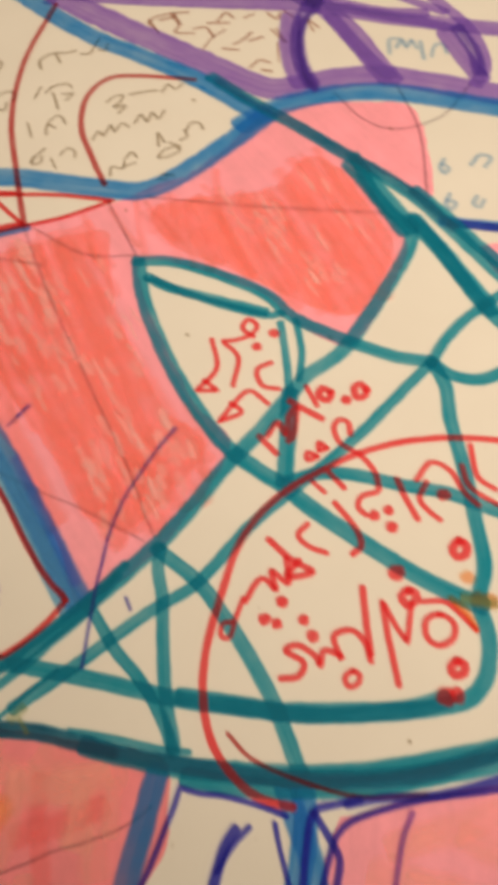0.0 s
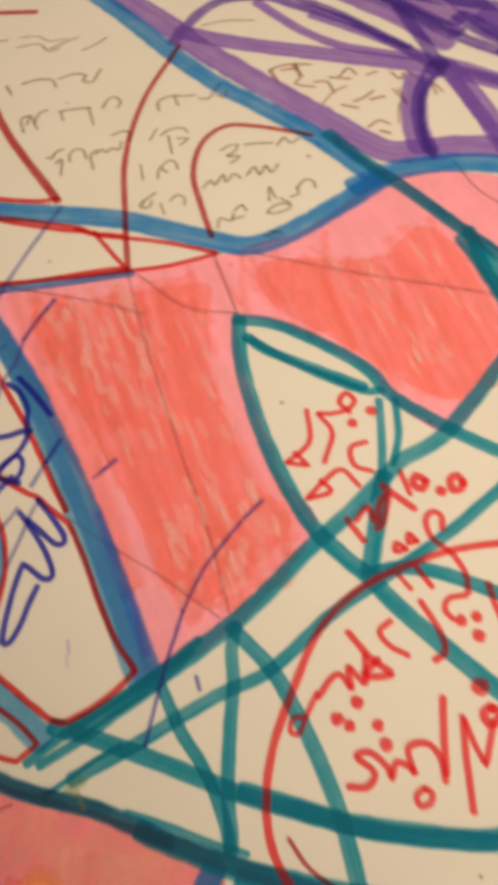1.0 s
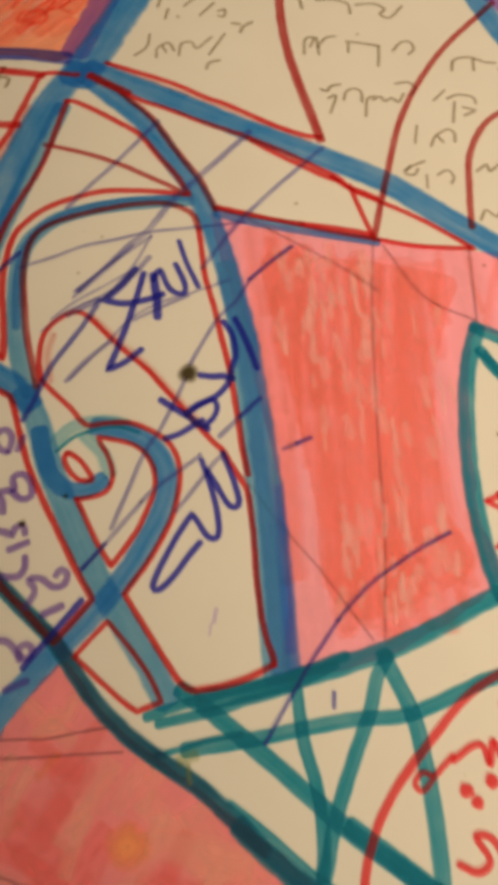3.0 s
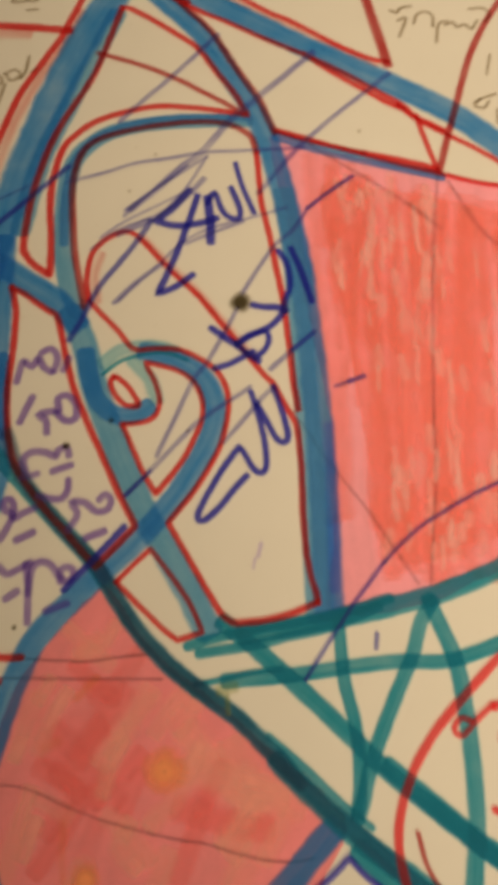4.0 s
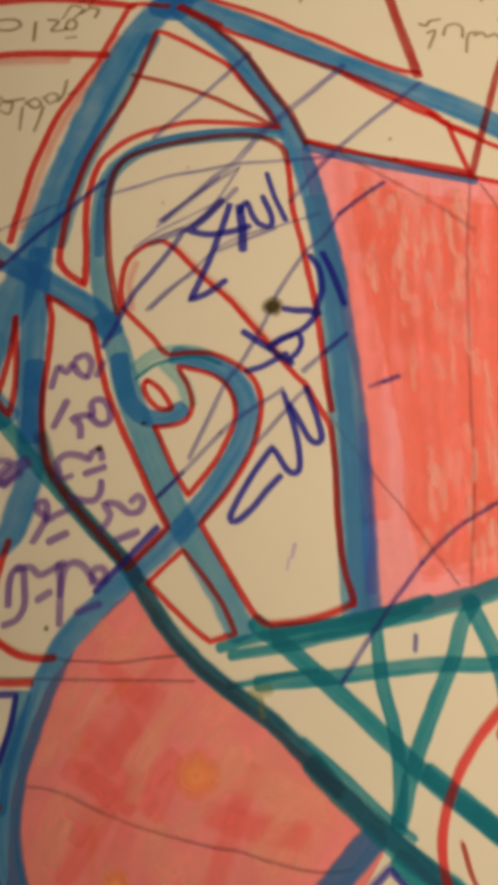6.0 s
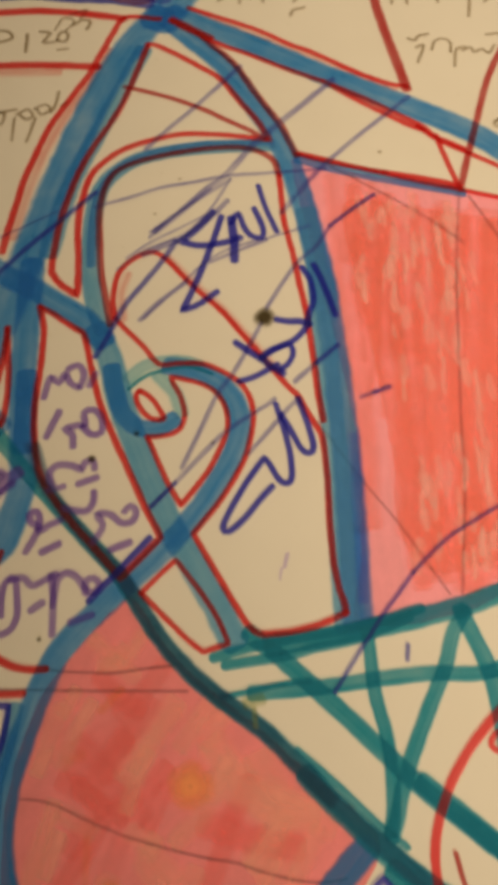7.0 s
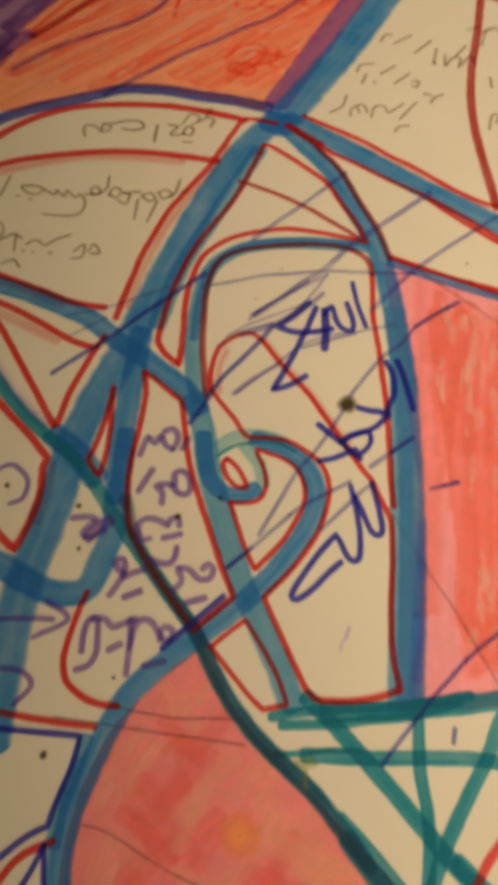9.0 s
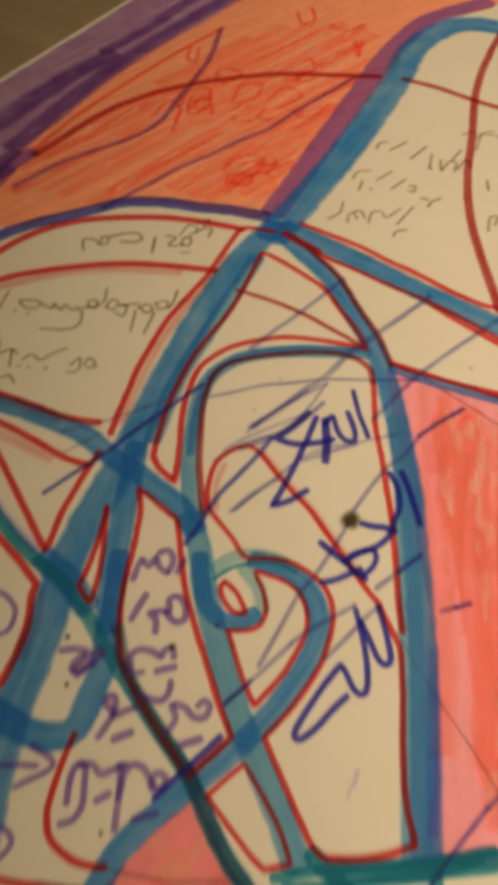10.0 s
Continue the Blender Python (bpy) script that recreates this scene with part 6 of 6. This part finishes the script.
# violet blue strokes, leaf-shaped panel and its neighbours
line(VIOLET_BLUE, 4.85, [(-108.9, 98.8), (-98.0, 105.3), (-91.6, 111.0), (-84.6, 115.4), (-77.2, 118.8), (-69.8, 122.6), (-62.2, 126.1), (-52.3, 127.0), (-42.0, 125.8), (-32.0, 125.1), (-21.9, 123.2)])

# plum strokes, leaf-shaped panel and its neighbours
line(PLUM, 1.98, [(-67.5, 123.5), (-62.7, 128.7), (-55.7, 136.0), (-48.6, 143.8), (-40.9, 150.2), (-33.2, 157.8), (-25.1, 164.6), (-17.2, 175.2), (-8.8, 184.6), (-0.2, 195.1)])
line(PLUM, 2.35, [(-95.8, 130.6), (-86.5, 141.3), (-76.2, 149.6), (-66.9, 156.2), (-59.7, 165.0), (-56.3, 176.7), (-52.8, 189.0), (-49.4, 203.7), (-48.3, 222.7)])

# orange mark strokes, leaf-shaped panel and its neighbours
line(ORANGE_MARK, 1.58, [(78.5, -64.6), (79.4, -67.5), (79.0, -70.7)])

# purple strokes, leaf-shaped panel and its neighbours
line(PURPLE, 6.50, [(146.2, 97.2), (139.0, 86.4), (134.4, 76.2), (132.6, 70.2)])
line(PURPLE, 4.77, [(155.6, 91.0), (154.5, 77.9), (154.1, 66.3), (154.5, 60.3)])

# violet strokes, leaf-shaped panel and its neighbours
line(VIOLET, 4.74, [(182.6, 67.2), (180.3, 56.7), (175.7, 48.1)])

# pale blue strokes, leaf-shaped panel and its neighbours
line(PALE_BLUE, 1.75, [(160.2, 68.2), (163.5, 72.9), (166.0, 71.9)])
line(PALE_BLUE, 1.74, [(163.4, 69.4), (166.5, 71.0), (165.6, 67.7), (168.6, 69.6), (167.9, 66.1)])
line(PALE_BLUE, 1.73, [(170.2, 67.4), (166.8, 61.3)])
line(PALE_BLUE, 1.51, [(169.2, 60.9), (172.6, 64.0), (175.0, 63.3), (173.4, 59.7)])
line(PALE_BLUE, 1.65, [(146.9, 26.5), (144.4, 24.8), (144.2, 22.6), (146.2, 23.6), (145.7, 25.2)])
line(PALE_BLUE, 1.58, [(140.7, 16.1), (138.0, 14.2), (138.0, 12.0), (140.3, 13.2), (139.3, 14.5)])
line(PALE_BLUE, 1.58, [(145.7, 12.0), (143.5, 10.7), (144.2, 9.0), (146.4, 10.2)])
line(PALE_BLUE, 1.66, [(151.7, 21.6), (155.5, 23.0), (157.3, 20.8), (154.1, 19.1)])

# coral strokes, leaf-shaped panel and its neighbours
line(CORAL, 2.48, [(50.0, 58.3), (47.7, 50.5), (45.5, 41.5)])
line(CORAL, 2.19, [(61.6, 57.5), (59.9, 49.9), (56.6, 41.0)])
line(CORAL, 2.21, [(68.2, 56.0), (68.1, 48.4), (68.5, 41.9)])
line(CORAL, 2.52, [(74.7, 55.1), (71.7, 47.7), (68.7, 38.8)])
line(CORAL, 2.21, [(76.5, 53.8), (77.1, 45.9), (77.8, 37.8)])
line(CORAL, 2.87, [(96.3, 53.9), (92.3, 45.6), (88.2, 35.1)])
line(CORAL, 2.23, [(91.2, 51.1), (92.8, 43.8), (94.9, 37.8)])
line(CORAL, 2.19, [(84.4, 47.0), (80.5, 38.1)])
